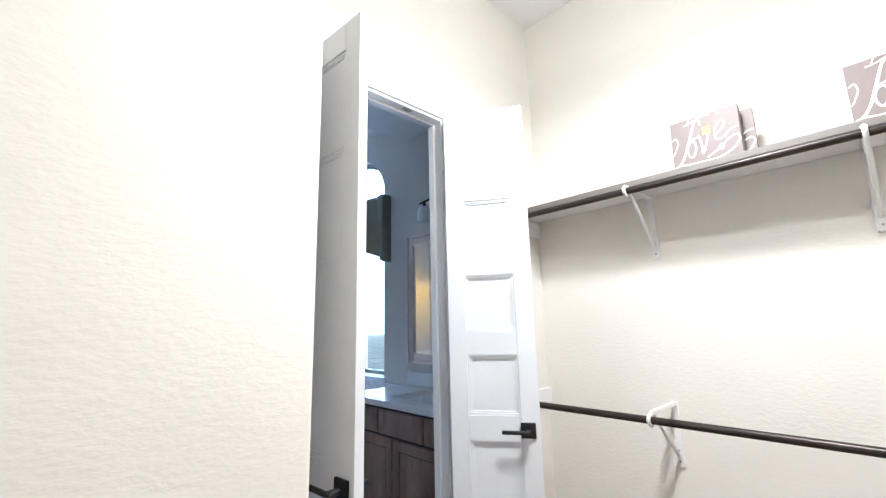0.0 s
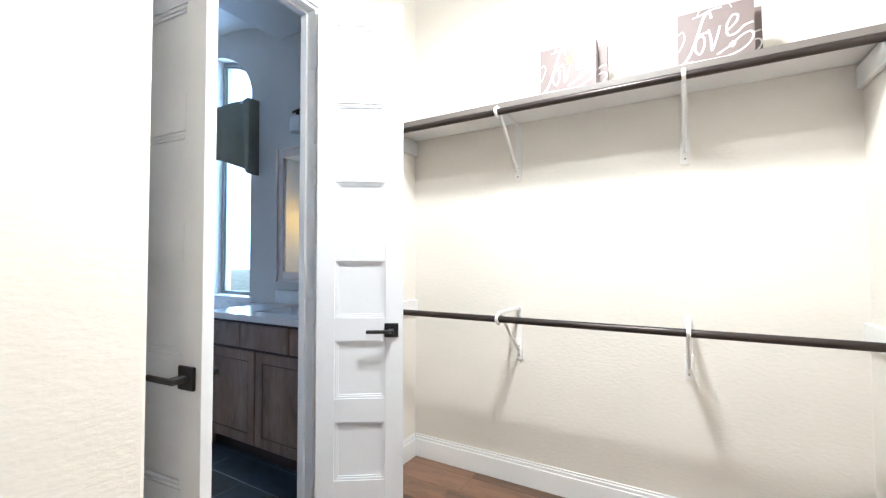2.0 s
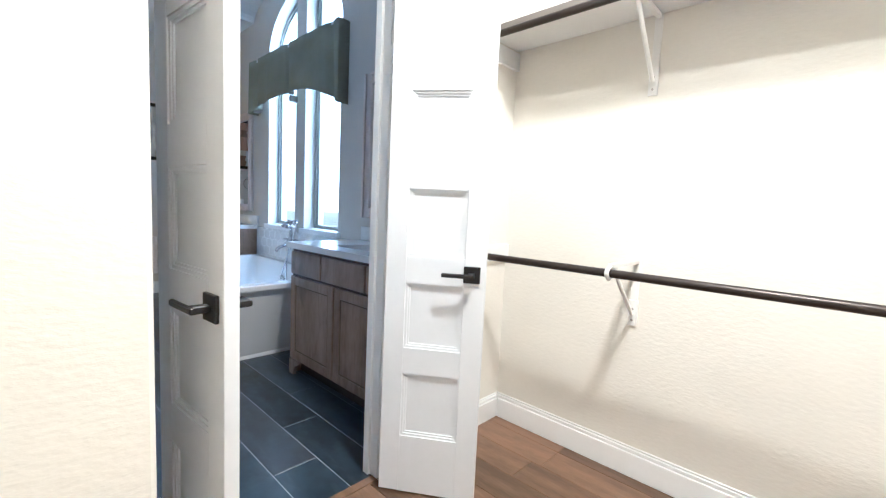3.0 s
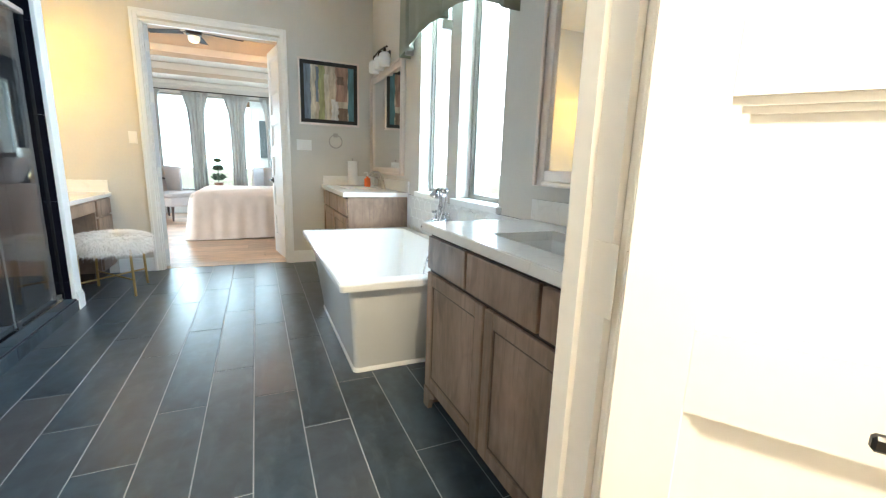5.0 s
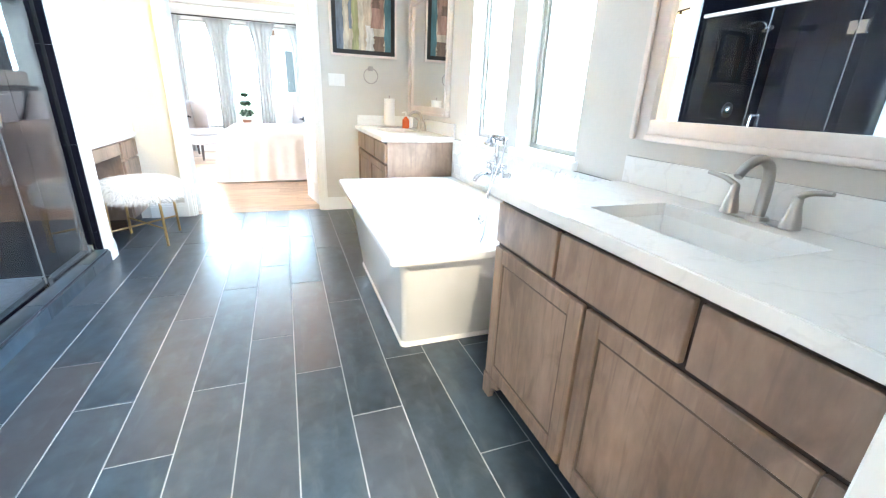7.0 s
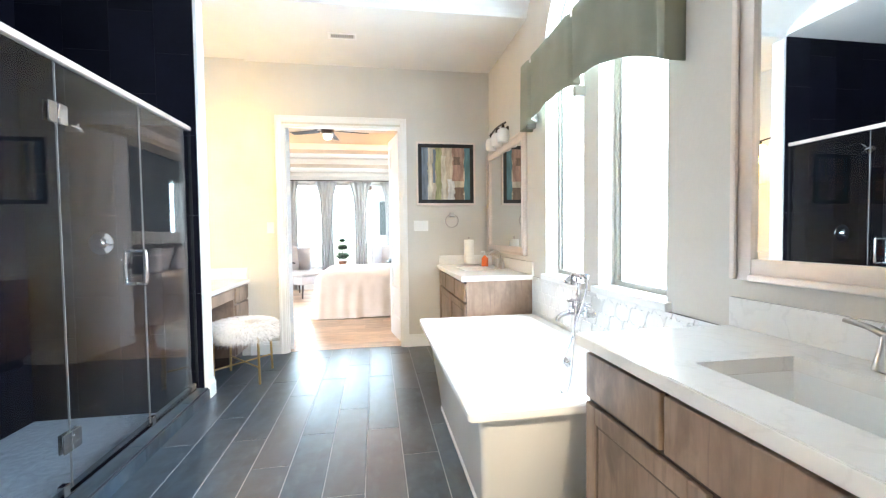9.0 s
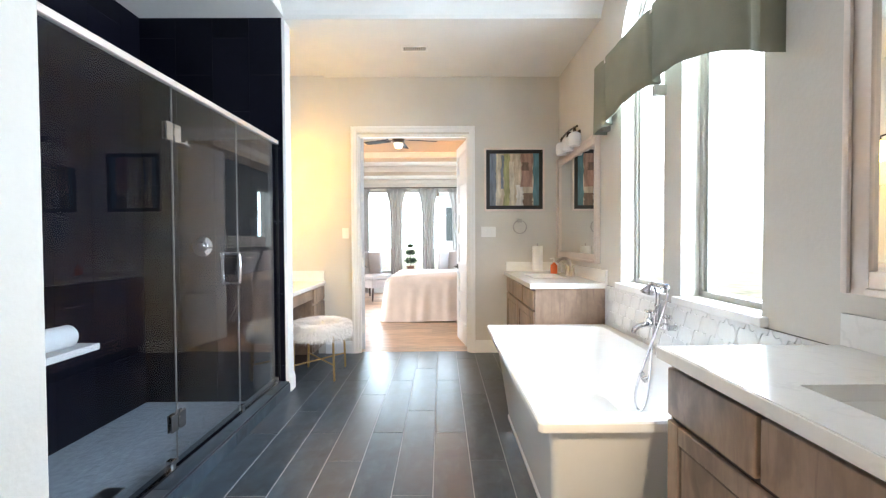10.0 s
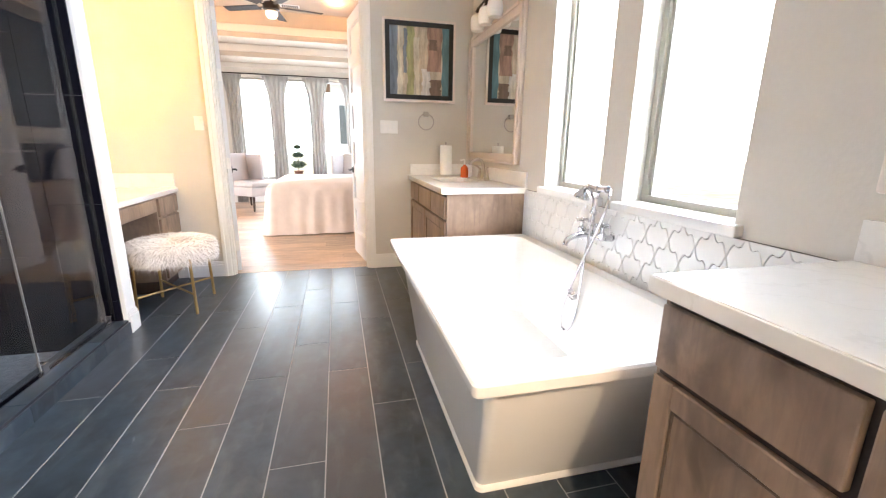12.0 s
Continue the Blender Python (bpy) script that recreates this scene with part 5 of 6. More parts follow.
for y in (6.03, 6.08):
    cup = solo("tumbler", lathe(bmesh.new(), [(0.024, 0), (0.030, 0.01), (0.034, 0.105), (0.032, 0.105), (0.028, 0.012)]), M_FROST, "small frosted tumbler on the vanity top", "cup", pose(2.37, y, 0.912), smooth=True)

# ---- bedroom seen through the doorway ----
BW0, BW1 = -3.0, 2.37
bm = wall_boxes(bmesh.new(), "y", NORTH, BED_Y1, BW0 - 0.12, BW0, -0.1, 3.6, [(6.9, 8.6, 0.2, 2.4)])
structure("wall_bedroom_west", bm, M_WALL, "greige bedroom wall with a wide window")
w = tagged(new("window_7"), "wide bedroom window full of daylight", "", "", "structure")
part("window_frame", boxes((BW0 - 0.05, 6.9, 0.2, BW0 - 0.01, 6.95, 2.4), (BW0 - 0.05, 8.55, 0.2, BW0 - 0.01, 8.6, 2.4), (BW0 - 0.05, 6.95, 0.2, BW0 - 0.01, 8.55, 0.25), (BW0 - 0.05, 6.95, 2.35, BW0 - 0.01, 8.55, 2.4)), M_FRAME_PVC, w)
bm = wall_boxes(bmesh.new(), "y", BED_Y0, BED_Y1, BW1, BW1 + 0.14, -0.1, 3.6, [(10.0, 10.9, 0.75, 2.35)])
structure("wall_bedroom_east", bm, M_ACCENT, "slate grey bedroom accent wall behind the bed")
BWIN = ((-0.66, -0.03), (0.13, 0.75), (0.90, 1.52))
bm = wall_boxes(bmesh.new(), "x", BW0 - 0.12, BW1 + 0.14, BED_Y1, BED_Y1 + 0.14, -0.1, 3.6, [(a, b, 0.48, 2.47) for a, b in BWIN])
structure("wall_bedroom_north", bm, M_WALL, "greige bedroom wall with three tall windows")
structure("wall_bedroom_south", boxes((BW0, NORTH, -0.1, -0.87, BED_Y0, 3.6)), M_WALL, "greige bedroom wall")
bm = wall_boxes(bmesh.new(), "x", BW0, BW1, BED_Y0 + 0.0005, BED_Y0 + 0.003, 0, 2.7, [(BD0, BD1, 0, BDH)])
structure("wall_bedroom_door", bm, M_WALL, "greige bedroom wall round the doorway")


EASTWARD = {0.70: 0.38, 1.25: 0.62, 1.26: 0.63}


def tray(bm, z0, z1, inset):
    east = EASTWARD[inset]
    x0, x1, y0, y1 = BW0, BW1, BED_Y0 + 0.004, BED_Y1
    box(bm, x0, y0, z0, x1, y0 + inset, z1)
    box(bm, x0, y1 - inset, z0, x1, y1, z1)
    box(bm, x0, y0 + inset, z0, x0 + inset, y1 - inset, z1)
    box(bm, x1 - east, y0 + inset, z0, x1, y1 - inset, z1)


bm = bmesh.new()
tray(bm, 2.72, 2.92, 0.70)
tray(bm, 2.921, 3.12, 1.25)
box(bm, BW0 - 0.1, BED_Y0 + 0.004, 3.36, BW1 + 0.1, BED_Y1, 3.6)
tray(bm, 3.121, 3.359, 1.26)
structure("ceiling_bedroom", bm, M_TRAY, "stepped tray ceiling of the bedroom")
for z0, z1, ins in ((2.80, 2.919, 0.70), (3.00, 3.119, 1.25)):
    bm = boxes((BW0 + ins, BED_Y1 - ins - 0.03, z0, BW1 - EASTWARD[ins], BED_Y1 - ins - 0.001, z1), (BW0 + ins + 0.001, BED_Y0 + ins + 0.03, z0, BW0 + ins + 0.03, BED_Y1 - ins - 0.031, z1), (BW1 - EASTWARD[ins] - 0.03, BED_Y0 + ins + 0.03, z0, BW1 - EASTWARD[ins] - 0.001, BED_Y1 - ins - 0.031, z1), bevel=0.008)
    structure("crown_moulding", bm, M_CREAM, "cream crown moulding of the tray ceiling")
structure("crown_moulding", boxes((BW0, BED_Y1 - 0.05, 2.64, BW1, BED_Y1 - 0.0005, 2.719), bevel=0.01), M_CREAM, "cream crown moulding")
for k, (a, b) in enumerate(BWIN):
    w = tagged(new("window_%d" % (k + 3)), "tall bedroom window full of daylight", "", "", "structure")
    y = BED_Y1 + 0.04
    part("window_frame", boxes((a, y, 0.48, a + 0.04, y + 0.06, 2.47), (b - 0.04, y, 0.48, b, y + 0.06, 2.47), (a + 0.04, y, 0.48, b - 0.04, y + 0.06, 0.52), (a + 0.04, y, 2.43, b - 0.04, y + 0.06, 2.47)), M_FRAME_PVC, w)
    p = part("pane", boxes((a + 0.041, y + 0.025, 0.521, b - 0.041, y + 0.031, 2.429)), M_WINGLASS, w)
    p.visible_shadow = False
    part("window_sill", boxes((a - 0.03, BED_Y1 - 0.04, 0.44, b + 0.03, BED_Y1 + 0.04, 0.479), bevel=0.004), M_TRIM, w)
structure("baseboard", baseboard("x", BED_Y1, -1, BW0, BW1), M_TRIM, "white moulded baseboard")


def curtain(x0, x1):
    c = thing("curtain", "pale grey sheer curtain panel gathered beside the window", "curtain", pose(0, BED_Y1 - 0.10, 0), "bedroom curtains")
    bm = bmesh.new()
    n = 46
    cols = []
    for i in range(n + 1):
        t = i / n
        row = []
        for z, tight in ((0.02, 0.86), (0.9, 0.84), (1.75, 0.86), (2.15, 1.0), (2.36, 1.35), (2.50, 1.6)):
            x = (x0 + x1) / 2 + (t - 0.5) * (x1 - x0) * tight
            row.append(bm.verts.new((x, 0.014 * math.sin(t * 2 * math.pi * 4.5 + z * 0.4), z)))
        cols.append(row)
    for a, b in zip(cols, cols[1:]):
        for k in range(5):
            bm.faces.new((a[k], b[k], b[k + 1], a[k + 1]))
    ob = part("fabric", bm, M_CURTAIN, c, smooth=80)
    s = ob.modifiers.new("thick", "SOLIDIFY")
    s.thickness = 0.003


for x0, x1 in ((-0.86, -0.62), (-0.10, 0.22), (0.66, 0.99), (1.38, 1.72)):
    curtain(x0, x1)
bm = cyl(bmesh.new(), (-1.0, BED_Y1 - 0.10, 2.52), (1.9, BED_Y1 - 0.10, 2.52), 0.012, seg=12)
solo("curtain_rod", bm, M_BRONZE, "dark bronze curtain rod above the bedroom windows", "curtain rod", smooth=True)

# bed
bed = thing("bed", "king bed with a cream bedspread hanging to the floor", "bed")
BX0, BX1, BY0, BY1 = 0.215, 2.20, 8.06, 9.98
bm = bmesh.new()
rings = []
rr = random.Random(7)
n = 520
edge = [Vector((x, y, 0)) for x, y in rounded_rect(BX0, BY0, BX1, BY1, 0.14, 10)]
per = [0]
for i in range(len(edge)):
    per.append(per[-1] + (edge[(i + 1) % len(edge)] - edge[i]).length)
loop = []
for k in range(n):
    s = per[-1] * k / n
    i = max(j for j in range(len(edge)) if per[j] <= s)
    f = (s - per[i]) / max(per[i + 1] - per[i], 1e-9)
    a, b = edge[i], edge[(i + 1) % len(edge)]
    loop.append(a + (b - a) * f)
cen = Vector(((BX0 + BX1) / 2, (BY0 + BY1) / 2, 0))
waves = [(rr.uniform(9, 17), rr.uniform(0, 6.3)) for _ in range(3)] + [(rr.uniform(24, 33), rr.uniform(0, 6.3)), (rr.uniform(38, 46), rr.uniform(0, 6.3))]
for z, sw, out in ((0.018, 1.15, 0.06), (0.10, 1.1, 0.045), (0.25, 1.0, 0.025), (0.38, 0.9, 0.008), (0.50, 0.7, -0.008), (0.58, 0.45, -0.025), (0.64, 0.2, -0.05), (0.675, 0.08, -0.09), (0.695, 0.0, -0.16)):
    row = []
    for k, p in enumerate(loop):
        d = Vector((0, 0, 0))
        q = loop[(k + 1) % n] - loop[k - 1]
        d = Vector((q.y, -q.x, 0)).normalized()
        t = 2 * math.pi * k / n
        lean = 2.2 * z * math.sin(3 * t + 0.6)
        amp = sum(math.sin(w * t + ph + lean) for w, ph in waves) * 0.005 + 0.016 * math.sin(19 * t + 1.6 * math.sin(7 * t) - lean) * max(0.0, math.sin(5 * t + 1)) ** 2
        row.append(p + d * (out + sw * amp) + Vector((0, 0, z + (0.006 * math.sin(5 * t) if z < 0.1 else 0))))
    rings.append(row)
loft(bm, rings, False, True)
part("bedspread", bm, M_LINEN, bed, smooth=70)
part("headboard", boxes((2.235, 7.98, 0.0, 2.335, 10.06, 1.36), bevel=0.03), M_HEAD, bed, smooth=40)
part("mattress", boxes((BX0 + 0.05, BY0 + 0.05, 0.06, BX1 + 0.03, BY1 - 0.05, 0.66), bevel=0.04), M_HEAD, bed)
for iy in range(14):
    for iz in range(3):
        y, z = 8.10 + iy * 0.142 + (0.07 if iz % 2 else 0), 0.86 + iz * 0.17
        if y < 9.98:
            bm = bmesh.new()
            bmesh.ops.create_uvsphere(bm, u_segments=8, v_segments=6, radius=0.022, matrix=Matrix.Translation((2.231, y, z)) @ Matrix.Diagonal((0.4, 1, 1, 1)))
            part("tuft_button", bm, M_PILLOW, bed, smooth=True)


def pillow(m, w, h, material, label):
    bm = bmesh.new()
    n = 14
    grid = {}
    for s in (-1, 1):
        for i in range(n + 1):
            for j in range(n + 1):
                u, v = i / n * 2 - 1, j / n * 2 - 1
                puff = 0.085 * (max(0, 1 - u ** 4) * max(0, 1 - v ** 4)) ** 0.6
                key = (s, i, j) if 0 < i < n and 0 < j < n else (0, i, j)
                if key not in grid:
                    pinch = 1 - 0.06 * (1 - abs(u)) * (abs(v) > 0.99) - 0.06 * (1 - abs(v)) * (abs(u) > 0.99)
                    grid[key] = bm.verts.new((s * puff if key[0] else 0, u * w / 2 * pinch, v * h / 2 * pinch))
        for i in range(n):
            for j in range(n):
                q = [grid[(s, a, b) if 0 < a < n and 0 < b < n else (0, a, b)] for a, b in ((i, j), (i + 1, j), (i + 1, j + 1), (i, j + 1))]
                bm.faces.new(q if s > 0 else q[::-1])
    return solo("pillow", bm, material, label, "pillow", m, "bed pillows", smooth=True)


for y in (8.38, 9.02, 9.64):
    pillow(pose(2.10, y, 0.935, 0, -14, 0), 0.60, 0.48, M_PILLOW, "dark grey linen pillow leaning on the headboard")
for y in (8.62, 9.40):
    pillow(pose(1.88, y, 0.905, 0, -22, 6), 0.48, 0.42, M_CHAIR, "pale grey cushion leaning on pillows")
night = thing("nightstand", "small dark wooden nightstand beside the bed", "nightstand", pose(2.10, 10.42, 0))
part("body", boxes((-0.22, -0.25, 0.12, 0.22, 0.25, 0.60), bevel=0.006), M_CAB, night)
for sx in (-1, 1):
    for sy in (-1, 1):
        part("leg", boxes((sx * 0.19 - 0.02, sy * 0.22 - 0.02, 0, sx * 0.19 + 0.02, sy * 0.22 + 0.02, 0.1195)), M_CAB_DARK, night)
lamp = thing("table_lamp", "table lamp with a cream drum shade", "table lamp", pose(2.08, 10.42, 0.6005))
part("base", lathe(bmesh.new(), [(0.07, 0), (0.07, 0.015), (0.03, 0.04), (0.06, 0.14), (0.05, 0.24), (0.012, 0.30), (0.010, 0.40)]), M_GOLD, lamp, smooth=True)
part("shade", lathe(bmesh.new(), [(0.18, 0.36), (0.15, 0.64), (0.148, 0.64), (0.178, 0.362)]), M_SHADE, lamp, smooth=40)
w = tagged(new("window_6"), "bedroom side window", "", "", "structure")
part("window_frame", boxes((BW1 + 0.05, 10.0, 0.75, BW1 + 0.10, 10.04, 2.35), (BW1 + 0.05, 10.86, 0.75, BW1 + 0.10, 10.9, 2.35), (BW1 + 0.05, 10.04, 0.75, BW1 + 0.10, 10.86, 0.79), (BW1 + 0.05, 10.04, 2.31, BW1 + 0.10, 10.86, 2.35)), M_FRAME_PVC, w)
p = part("pane", boxes((BW1 + 0.07, 10.041, 0.791, BW1 + 0.076, 10.859, 2.309)), M_WINGLASS, w)
p.visible_shadow = False


def wing_chair(m):
    c = thing("armchair", "pale grey upholstered high-backed slipper chair", "armchair", m, "bedroom chairs")
    part("seat", boxes((-0.31, -0.36, 0.27, 0.31, 0.30, 0.44), bevel=0.03), M_CHAIR, c, smooth=40)
    part("seat_cushion", boxes((-0.30, -0.38, 0.441, 0.30, 0.22, 0.52), bevel=0.03), M_CHAIR, c, smooth=40)
    bm = boxes((-0.31, 0.22, 0.30, 0.31, 0.34, 1.05), bevel=0.03)
    bmesh.ops.transform(bm, matrix=pose(0, 0.02, 0, -6, 0, 0), verts=bm.verts)
    part("backrest", bm, M_CHAIR, c, smooth=40)
    for s in (-1, 1):
        part("wing", boxes((s * 0.31 - 0.03, 0.02, 0.44, s * 0.31 + 0.03, 0.36, 1.0), bevel=0.02), M_CHAIR, c, smooth=40)
        for y in (-0.32, 0.28):
            part("leg", cyl(bmesh.new(), (s * 0.26, y, 0), (s * 0.25, y, 0.268), 0.014, 0.022, seg=12), M_CAB_DARK, c, smooth=True)
    for o in list(c.children):
        o.data.transform(Matrix.Diagonal((1.15, 1.15, 1.0, 1)))
    return c


ch = wing_chair(pose(-0.42, 10.72, 0, 0, 0, 54))
copy_thing(ch, pose(1.36, 10.80, 0, 0, 0, -34))
tbl = thing("side_table", "small round wooden side table between the chairs", "side table", pose(0.42, 11.25, 0))
part("top", lathe(bmesh.new(), [(0.20, 0.50), (0.21, 0.51), (0.21, 0.525), (0.20, 0.53)]), M_CAB, tbl, smooth=40)
part("pedestal", lathe(bmesh.new(), [(0.14, 0), (0.14, 0.015), (0.03, 0.05), (0.025, 0.499)]), M_CAB_DARK, tbl, smooth=40)
top_p = thing("topiary_plant", "three-tiered green topiary in a terracotta pot", "potted plant", pose(0.42, 11.25, 0.5305))
part("pot", lathe(bmesh.new(), [(0.055, 0), (0.07, 0.07), (0.085, 0.13), (0.09, 0.13), (0.09, 0.15), (0.075, 0.15)]), M_POT, top_p, smooth=40)
part("stem", cyl(bmesh.new(), (0, 0, 0.12), (0, 0, 0.66), 0.008, seg=8), M_CAB_DARK, top_p)
rnd = random.Random(9)
for zc, r in ((0.27, 0.165), (0.46, 0.13), (0.61, 0.085)):
    vs, fs = [], []
    for i in range(650):
        a, q = rnd.uniform(0, 6.283), rnd.random()
        rad = r * (0.55 + 0.5 * rnd.random() * q) * (1.0 - 0.3 * rnd.random())
        zz = zc + rnd.uniform(-0.5, 0.5) * r * 1.0 * (1.25 - rad / r)
        c = Vector((rad * math.cos(a), rad * math.sin(a), zz))
        u = Vector((rnd.uniform(-1, 1), rnd.uniform(-1, 1), rnd.uniform(-1, 1))).normalized() * 0.018
        v = u.cross(Vector((rnd.uniform(-1, 1), rnd.uniform(-1, 1), 1))).normalized() * 0.009
        k = len(vs)
        vs += [c - u, c + v, c + u, c - v]
        fs.append((k, k + 1, k + 2, k + 3))
    me = bpy.data.meshes.new("foliage_tier")
    me.from_pydata(vs, [], fs)
    me.materials.append(M_LEAF)
    o = new("foliage_tier", me)
    o.parent = top_p

fan = thing("ceiling_fan", "dark bronze five-blade ceiling fan with a lit glass bowl", "ceiling fan", pose(0.36, 9.3, 3.325))
part("downrod", cyl(bmesh.new(), (0, 0, -0.16), (0, 0, 0.034), 0.014, seg=12), M_BRONZE, fan, smooth=True)
part("motor", lathe(bmesh.new(), [(0.06, -0.28), (0.11, -0.26), (0.12, -0.21), (0.10, -0.17), (0.03, -0.15)]), M_BRONZE, fan, smooth=40)
for k in range(5):
    bm = boxes((0.10, -0.012, -0.222, 0.20, 0.012, -0.214), (0.19, -0.068, -0.220, 0.72, 0.068, -0.212), bevel=0.003)
    bmesh.ops.transform(bm, matrix=pose(0, 0, 0, 0, 0, 72 * k + 12) @ pose(0, 0, -0.215, 9, 0, 0) @ pose(0, 0, 0.215), verts=bm.verts)
    part("blade", bm, M_BLADE, fan, "dark walnut blade")
part("glass_bowl", lathe(bmesh.new(), [(0.02, -0.375), (0.06, -0.365), (0.085, -0.33), (0.085, -0.281)]), glow_mat("lit_bowl", (1.0, 0.72, 0.4), 0.5), fan, "lit opal bowl", smooth=True)
M_LIT = glow_mat("lit_downlight_lens", (1.0, 0.66, 0.32), 8)
for lx, ly in DOWNLIGHTS:
    dl = thing("recessed_downlight", "small lit round recessed downlight in the tray ceiling", "ceiling light", pose(lx, ly, 3.36), "tray downlights")
    part("trim_ring", lathe(bmesh.new(), [(0.05, -0.001), (0.085, -0.001), (0.085, -0.006), (0.055, -0.012), (0.05, -0.010)]), M_TRIM, dl, smooth=40)
    part("lens", lathe(bmesh.new(), [(0.048, -0.002), (0.048, -0.006), (0.02, -0.008)]), M_LIT, dl, smooth=40)
vb = thing("ceiling_vent", "small ceiling air vent in the tray", "vent", pose(0.55, 10.1, 3.36))
part("frame", boxes((-0.15, -0.07, -0.008, 0.15, 0.07, 0), bevel=0.002), M_TRIM, vb)
for i in range(8):
    part("slat", boxes((-0.12 + 0.032 * i, -0.055, -0.012, -0.10 + 0.032 * i, 0.055, -0.0085)), M_BLACK, vb)

house = thing("neighbour_house", "pale rendered neighbouring house seen through the bedroom windows", "house")
M_RENDER = mat("pale_render", (0.72, 0.70, 0.66), 0.9, vary=0.05, bump=0.2)
part("wall", boxes((1.05, 18.0, -0.25, 8.0, 18.2, 3.4)), M_RENDER, house)
part("roof", boxes((0.8, 17.7, 3.4, 8.3, 22.0, 3.6)), M_POT, house)
for z0, z1 in ((1.25, 2.55), (-0.05, 0.55)):
    w = part("window", boxes((1.32, 17.96, z0, 1.68, 17.999, z1)), M_ACCENT, house, "grey window pane")
    part("frame", boxes((1.28, 17.95, z0 - 0.04, 1.319, 17.999, z1 + 0.04), (1.681, 17.95, z0 - 0.04, 1.72, 17.999, z1 + 0.04)), M_TRIM, w)

# ---- pieces: floor tiles, planks, wall tiles ----
PITCH, TL, G = 0.2055, 1.02, 0.0046
shift = {0: 3.68, 1: 3.33, 2: 2.985, 3: 3.33}
for k in range(-9, 8):
    x0, x1 = 0.885 + PITCH * k, 0.885 + PITCH * (k + 1)
    x0c, x1c = x0 + G / 2, x1 - G / 2
    for j in range(-3, 5):
        y0, y1 = shift[k % 4] + TL * j + G / 2, shift[k % 4] + TL * (j + 1) - G / 2
        nook = x1c <= CURB_X + 0.02
        if nook and x0c < -0.75:
            x0c = -0.75
        lo_y = 5.222 if nook else DOORW0 + 0.03
        xa, xb = (max(x0c, CURB_X), x1c) if x0c < CURB_X < x1c - 0.02 else (x0c, x1c)
        xb = min(xb, EAST)
        ya, yb = max(y0, lo_y), min(y1, NORTH + 0.05)
        if yb - ya > 0.02 and xb - xa > 0.02 and x1c > -0.75:
            piece("floor_tile", floor_bath, pose(xa, ya, -0.0050), xb - xa, yb - ya, 0.0050, M_TILE, 0.0008)
structure("threshold", boxes((CD0 + 0.014, DOORW0 - 0.01, -0.011, CD1 - 0.014, DOORW0 + 0.028, 0.003), bevel=0.002), M_OAK, "oak threshold strip")
structure("threshold", boxes((BD0 + 0.014, NORTH + 0.052, -0.011, BD1 - 0.014, NORTH + 0.085, 0.003), bevel=0.002), M_PALE_OAK, "pale oak threshold strip")
rnd = random.Random(21)


def planks(parent, x0, x1, y0, y1, w, material, along):
    a0, a1, b0, b1 = (y0, y1, x0, x1) if along == "y" else (x0, x1, y0, y1)
    b = b0
    lens = (0.9, 1.2, 1.5)
    while b < b1 - 0.02:
        be = min(b + w, b1)
        a = a0 - rnd.choice((0.2, 0.45, 0.7, 0.95))
        while a < a1:
            L = rnd.choice(lens)
            p, q = max(a, a0), min(a + L, a1)
            if q - p > 0.03:
                if along == "y":
                    piece("plank", parent, pose(b + 0.0008, p + 0.0008, -0.0119), be - b - 0.0016, q - p - 0.0016, 0.0119, material, 0.0015)
                else:
                    piece("plank", parent, pose(p + 0.0008, b + 0.0008, -0.0119), q - p - 0.0016, be - b - 0.0016, 0.0119, material, 0.0015)
            a += L
        b = be


planks(floor_closet, -0.74, CL_E - 0.005, -0.485, DOORW0 - 0.011, 0.165, M_OAK, "y")
planks(floor_bed, -2.2, 2.36, NORTH + 0.09, BED_Y1 - 0.01, 0.19, M_PALE_OAK, "x")


def wall_tiles(parent, origin, along, normal_turn, length, z0, z1, w=0.30, h=0.60, vertical=True, mat_=None, off=0.5):
    """Tiles stand on a wall: along runs to the right, seen from in front."""
    c, n = 0, 0
    while c < length - 0.01:
        ce = min(c + w, length)
        z = z0 - (h * off if n % 2 else 0)
        while z < z1 - 0.01:
            p, q = max(z, z0), min(z + h, z1)
            if q - p > 0.02:
                m = Matrix.Translation(origin) @ normal_turn @ Matrix.Translation((c + 0.0006, 0, 0)) @ pose(0, 0, p + 0.0005, 90, 0, 0)
                piece("wall_tile", parent, m, ce - c - 0.0012, q - p - 0.0010, 0.010, mat_ or M_SHTILE, 0.0003)
            z += h
        c, n = ce, n + 1


wall_n = bpy.data.objects["wall_partition"]
wall_w = bpy.data.objects["wall_shower_west"]
wall_s = bpy.data.objects["wall_shower_south"]
wall_tiles(wall_n, (SH_W, SH_N, 0), None, Matrix(), -0.165 - SH_W, -0.075, CEIL + 0.019)
wall_tiles(wall_w, (SH_W, 3.986, 0), None, pose(0, 0, 0, 0, 0, 90), SH_N - 0.011 - 3.986, -0.075, CEIL + 0.019)
wall_tiles(wall_s, (-0.262, SH_S, 0), None, pose(0, 0, 0, 0, 0, 180), -0.262 - SH_W - 0.011, -0.075, CEIL + 0.019)
wall_tiles(curb, (CURB_X, SH_S, 0), None, pose(0, 0, 0, 0, 0, 90), SH_N - SH_S, 0.0, 0.078, 0.60, 0.30, mat_=M_TILE)
y = SH_S + 0.001
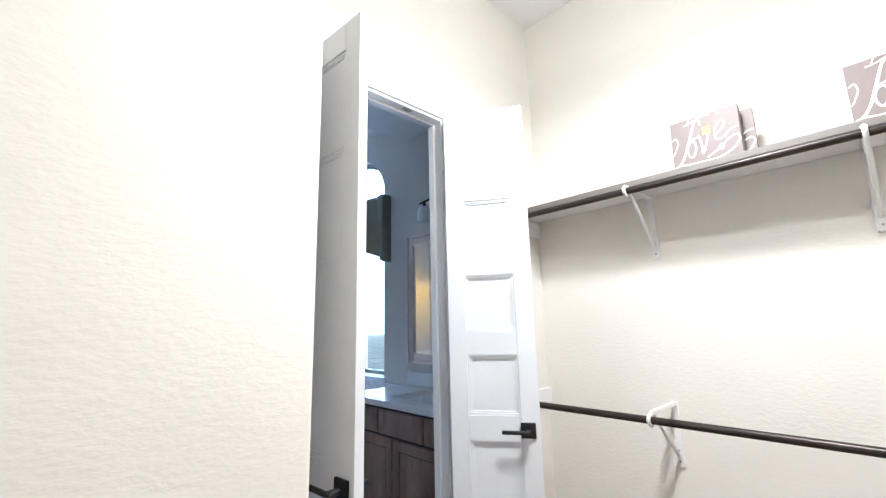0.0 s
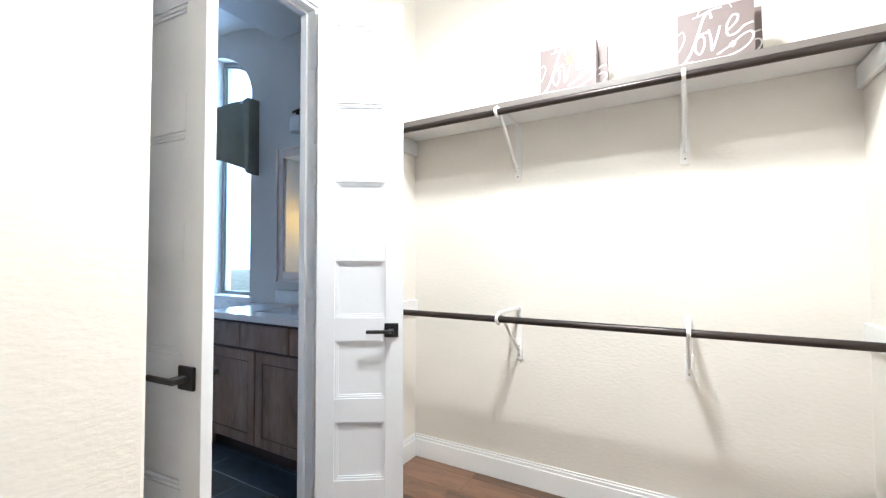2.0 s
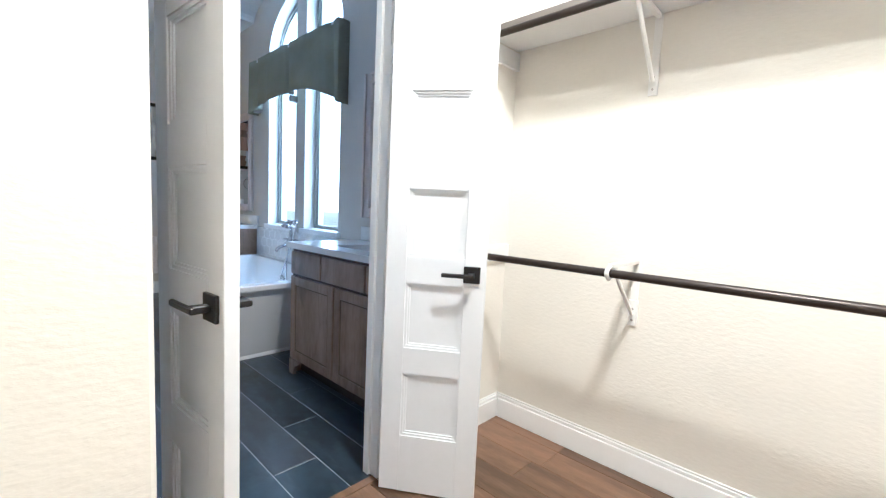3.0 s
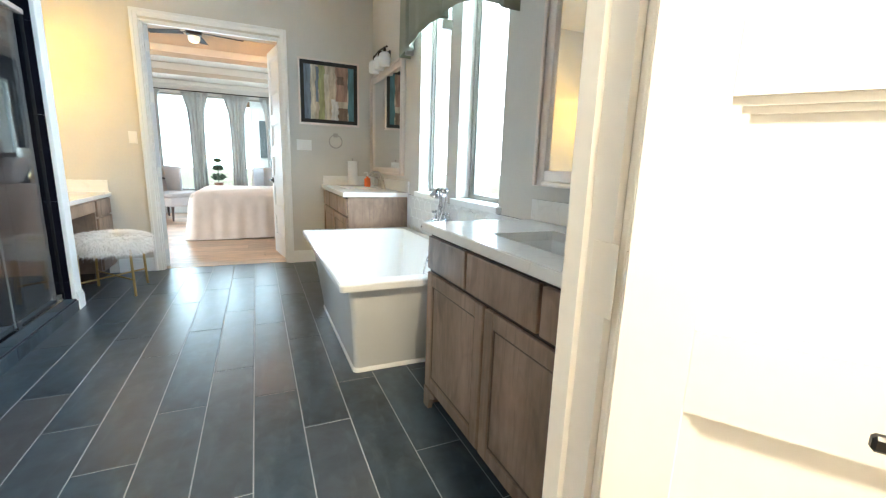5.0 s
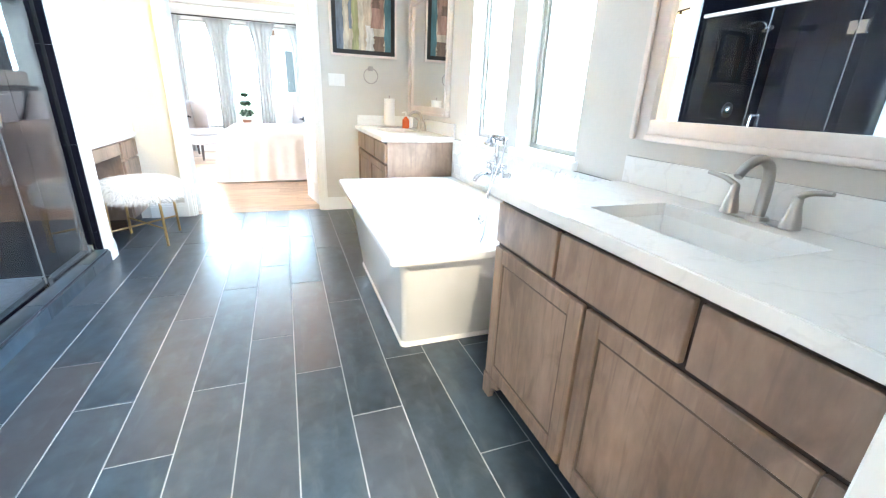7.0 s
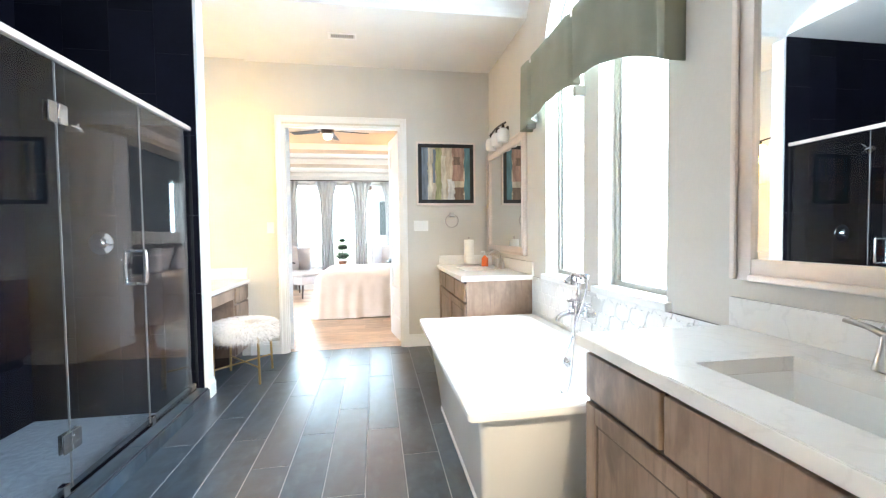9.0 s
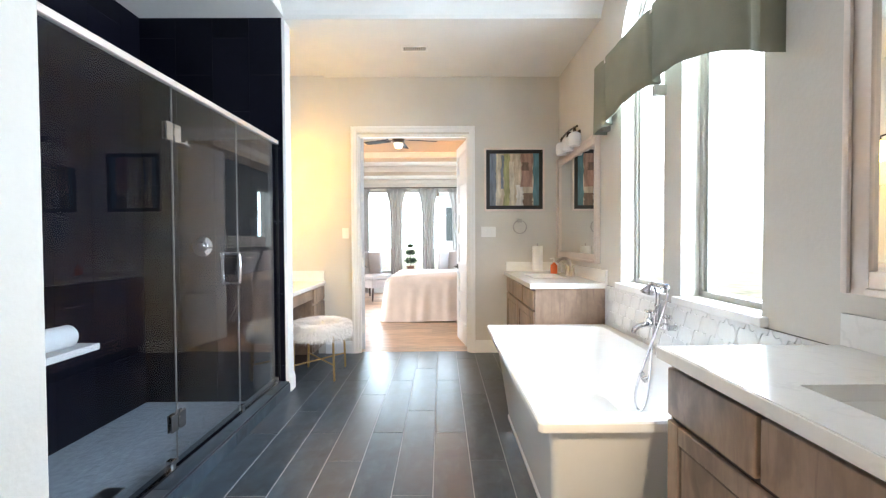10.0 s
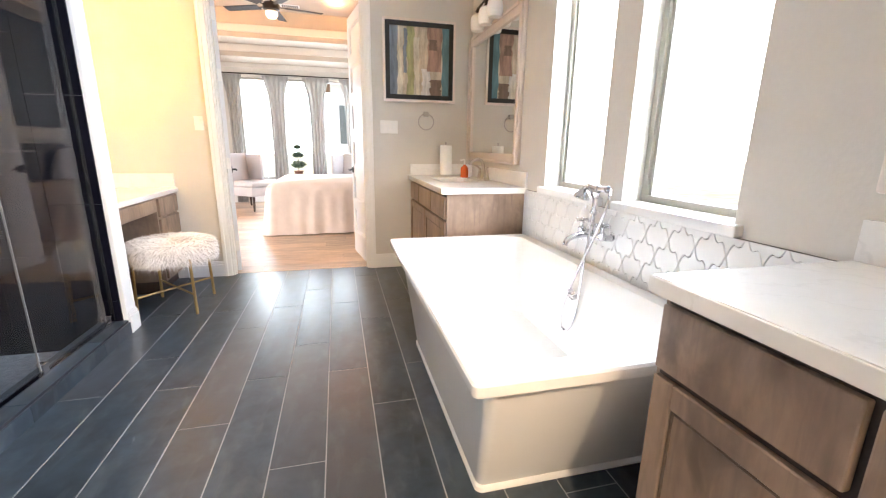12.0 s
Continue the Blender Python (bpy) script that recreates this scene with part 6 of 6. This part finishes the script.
while y < SH_N - 0.02:
    ye = min(y + 0.60, SH_N - 0.001)
    piece("wall_tile", curb, pose(-0.298, y, 0.0781 + 0.0100), 0.035, ye - y - 0.002, 0.004, M_TILE, 0.001)
    piece("wall_tile", curb, pose(-0.228, y, 0.0781 + 0.0100), 0.086, ye - y - 0.002, 0.004, M_TILE, 0.001)
    y = ye


# arabesque lantern tiles
def lantern(w, h):
    """The outline of one lantern tile, counter-clockwise, centred; it tiles the plane on a diagonal grid."""
    q, n = [], math.hypot(w, h)
    for half in (0, 1):
        for i in range(6):
            u = 0.5 * math.sin(math.pi / 2 * i / 6) if half == 0 else 0.5 * math.sin(math.pi / 2 * (6 - i) / 6)
            bend = 0.036 * u * math.sqrt(max(0.0, 1 - (2 * u) ** 4)) * (1 if half == 0 else -1)
            t = u if half == 0 else 1 - u
            q.append((w / 2 * (1 - t) + bend * h / n, h / 2 * t + bend * w / n))
    q.append((0, h / 2))
    q = q[:-1]
    out = list(q)
    out += [(0, h / 2)]
    out += [(-x, z) for x, z in q[::-1][:-1]]
    out += [(-x, -z) for x, z in q]
    out += [(0, -h / 2)]
    out += [(x, -z) for x, z in q[::-1][:-1]]
    return out


def clip(poly, lo, hi):
    for axis in (0, 1):
        for lim, keep in ((lo[axis], 1), (hi[axis], -1)):
            res = []
            for i in range(len(poly)):
                a, b = poly[i - 1], poly[i]
                ina, inb = keep * (a[axis] - lim) >= 0, keep * (b[axis] - lim) >= 0
                if ina != inb:
                    t = (lim - a[axis]) / (b[axis] - a[axis])
                    res.append((a[0] + t * (b[0] - a[0]), a[1] + t * (b[1] - a[1])))
                if inb:
                    res.append(b)
            poly = res
            if len(poly) < 3:
                return []
    return poly


def arabesque(parent, m, length, height, w=0.145, h=0.185, shrink=0.970, limit=330):
    """Lantern tiles on the plane x (along), z (up) of m, their faces towards -y."""
    base = [(x * shrink, z * shrink) for x, z in lantern(w, h)]
    made = {}
    count = 0
    for i in range(-1, int(2 * length / w) + 2):
        for j in range(-1, int(2 * height / h) + 2):
            if (i + j) % 2:
                continue
            cx, cz = i * w / 2, j * h / 2
            poly = clip([(x + cx, z + cz) for x, z in base], (0.001, 0.001), (length - 0.001, height - 0.001))
            if not poly or count >= limit:
                continue
            whole = len(poly) == len(base) and abs(poly[0][0] - base[0][0] - cx) < 1e-6
            key = "whole" if whole else (i, j)
            if key not in made:
                ox, oz = (cx, cz) if whole else (0, 0)
                n = len(poly)
                mx, mz = sum(p[0] for p in poly) / n, sum(p[1] for p in poly) / n
                vs = [(x - ox, 0, z - oz) for x, z in poly] + [(x - ox, -0.005, z - oz) for x, z in poly] + [((x - mx) * 0.965 + mx - ox, -0.007, (z - mz) * 0.965 + mz - oz) for x, z in poly]
                fs = [tuple(range(2 * n, 3 * n))] + [(a, (a + 1) % n, n + (a + 1) % n, n + a) for a in range(n)] + [(n + a, n + (a + 1) % n, 2 * n + (a + 1) % n, 2 * n + a) for a in range(n)]
                me = bpy.data.meshes.new("arabesque_tile")
                me.from_pydata(vs, [], fs)
                me.materials.append(M_LANTERN)
                made[key] = me
            o = new("arabesque_tile", made[key])
            o.parent = parent
            o.matrix_basis = m @ (Matrix.Translation((cx, 0, cz)) if whole else Matrix())
            count += 1


splash = structure("tub_backsplash", boxes((EAST - 0.010, 2.995, 0.50, EAST - 0.0005, 4.94, 0.899)), M_LGROUT, "white arabesque tile backsplash behind the tub")
arabesque(splash, pose(EAST - 0.010, 4.94, 0.50, 0, 0, -90), 4.94 - 2.995, 0.399, 0.128, 0.166)
accent = structure("shower_accent_wall", boxes((SH_W, SH_S + 0.011, -0.075, SH_W + 0.006, 3.985, CEIL + 0.019)), M_LGROUT, "white arabesque tile accent on the shower wall")
arabesque(accent, pose(SH_W + 0.006, SH_S + 0.011, -0.075, 0, 0, 90), 3.985 - SH_S - 0.011, CEIL + 0.09)
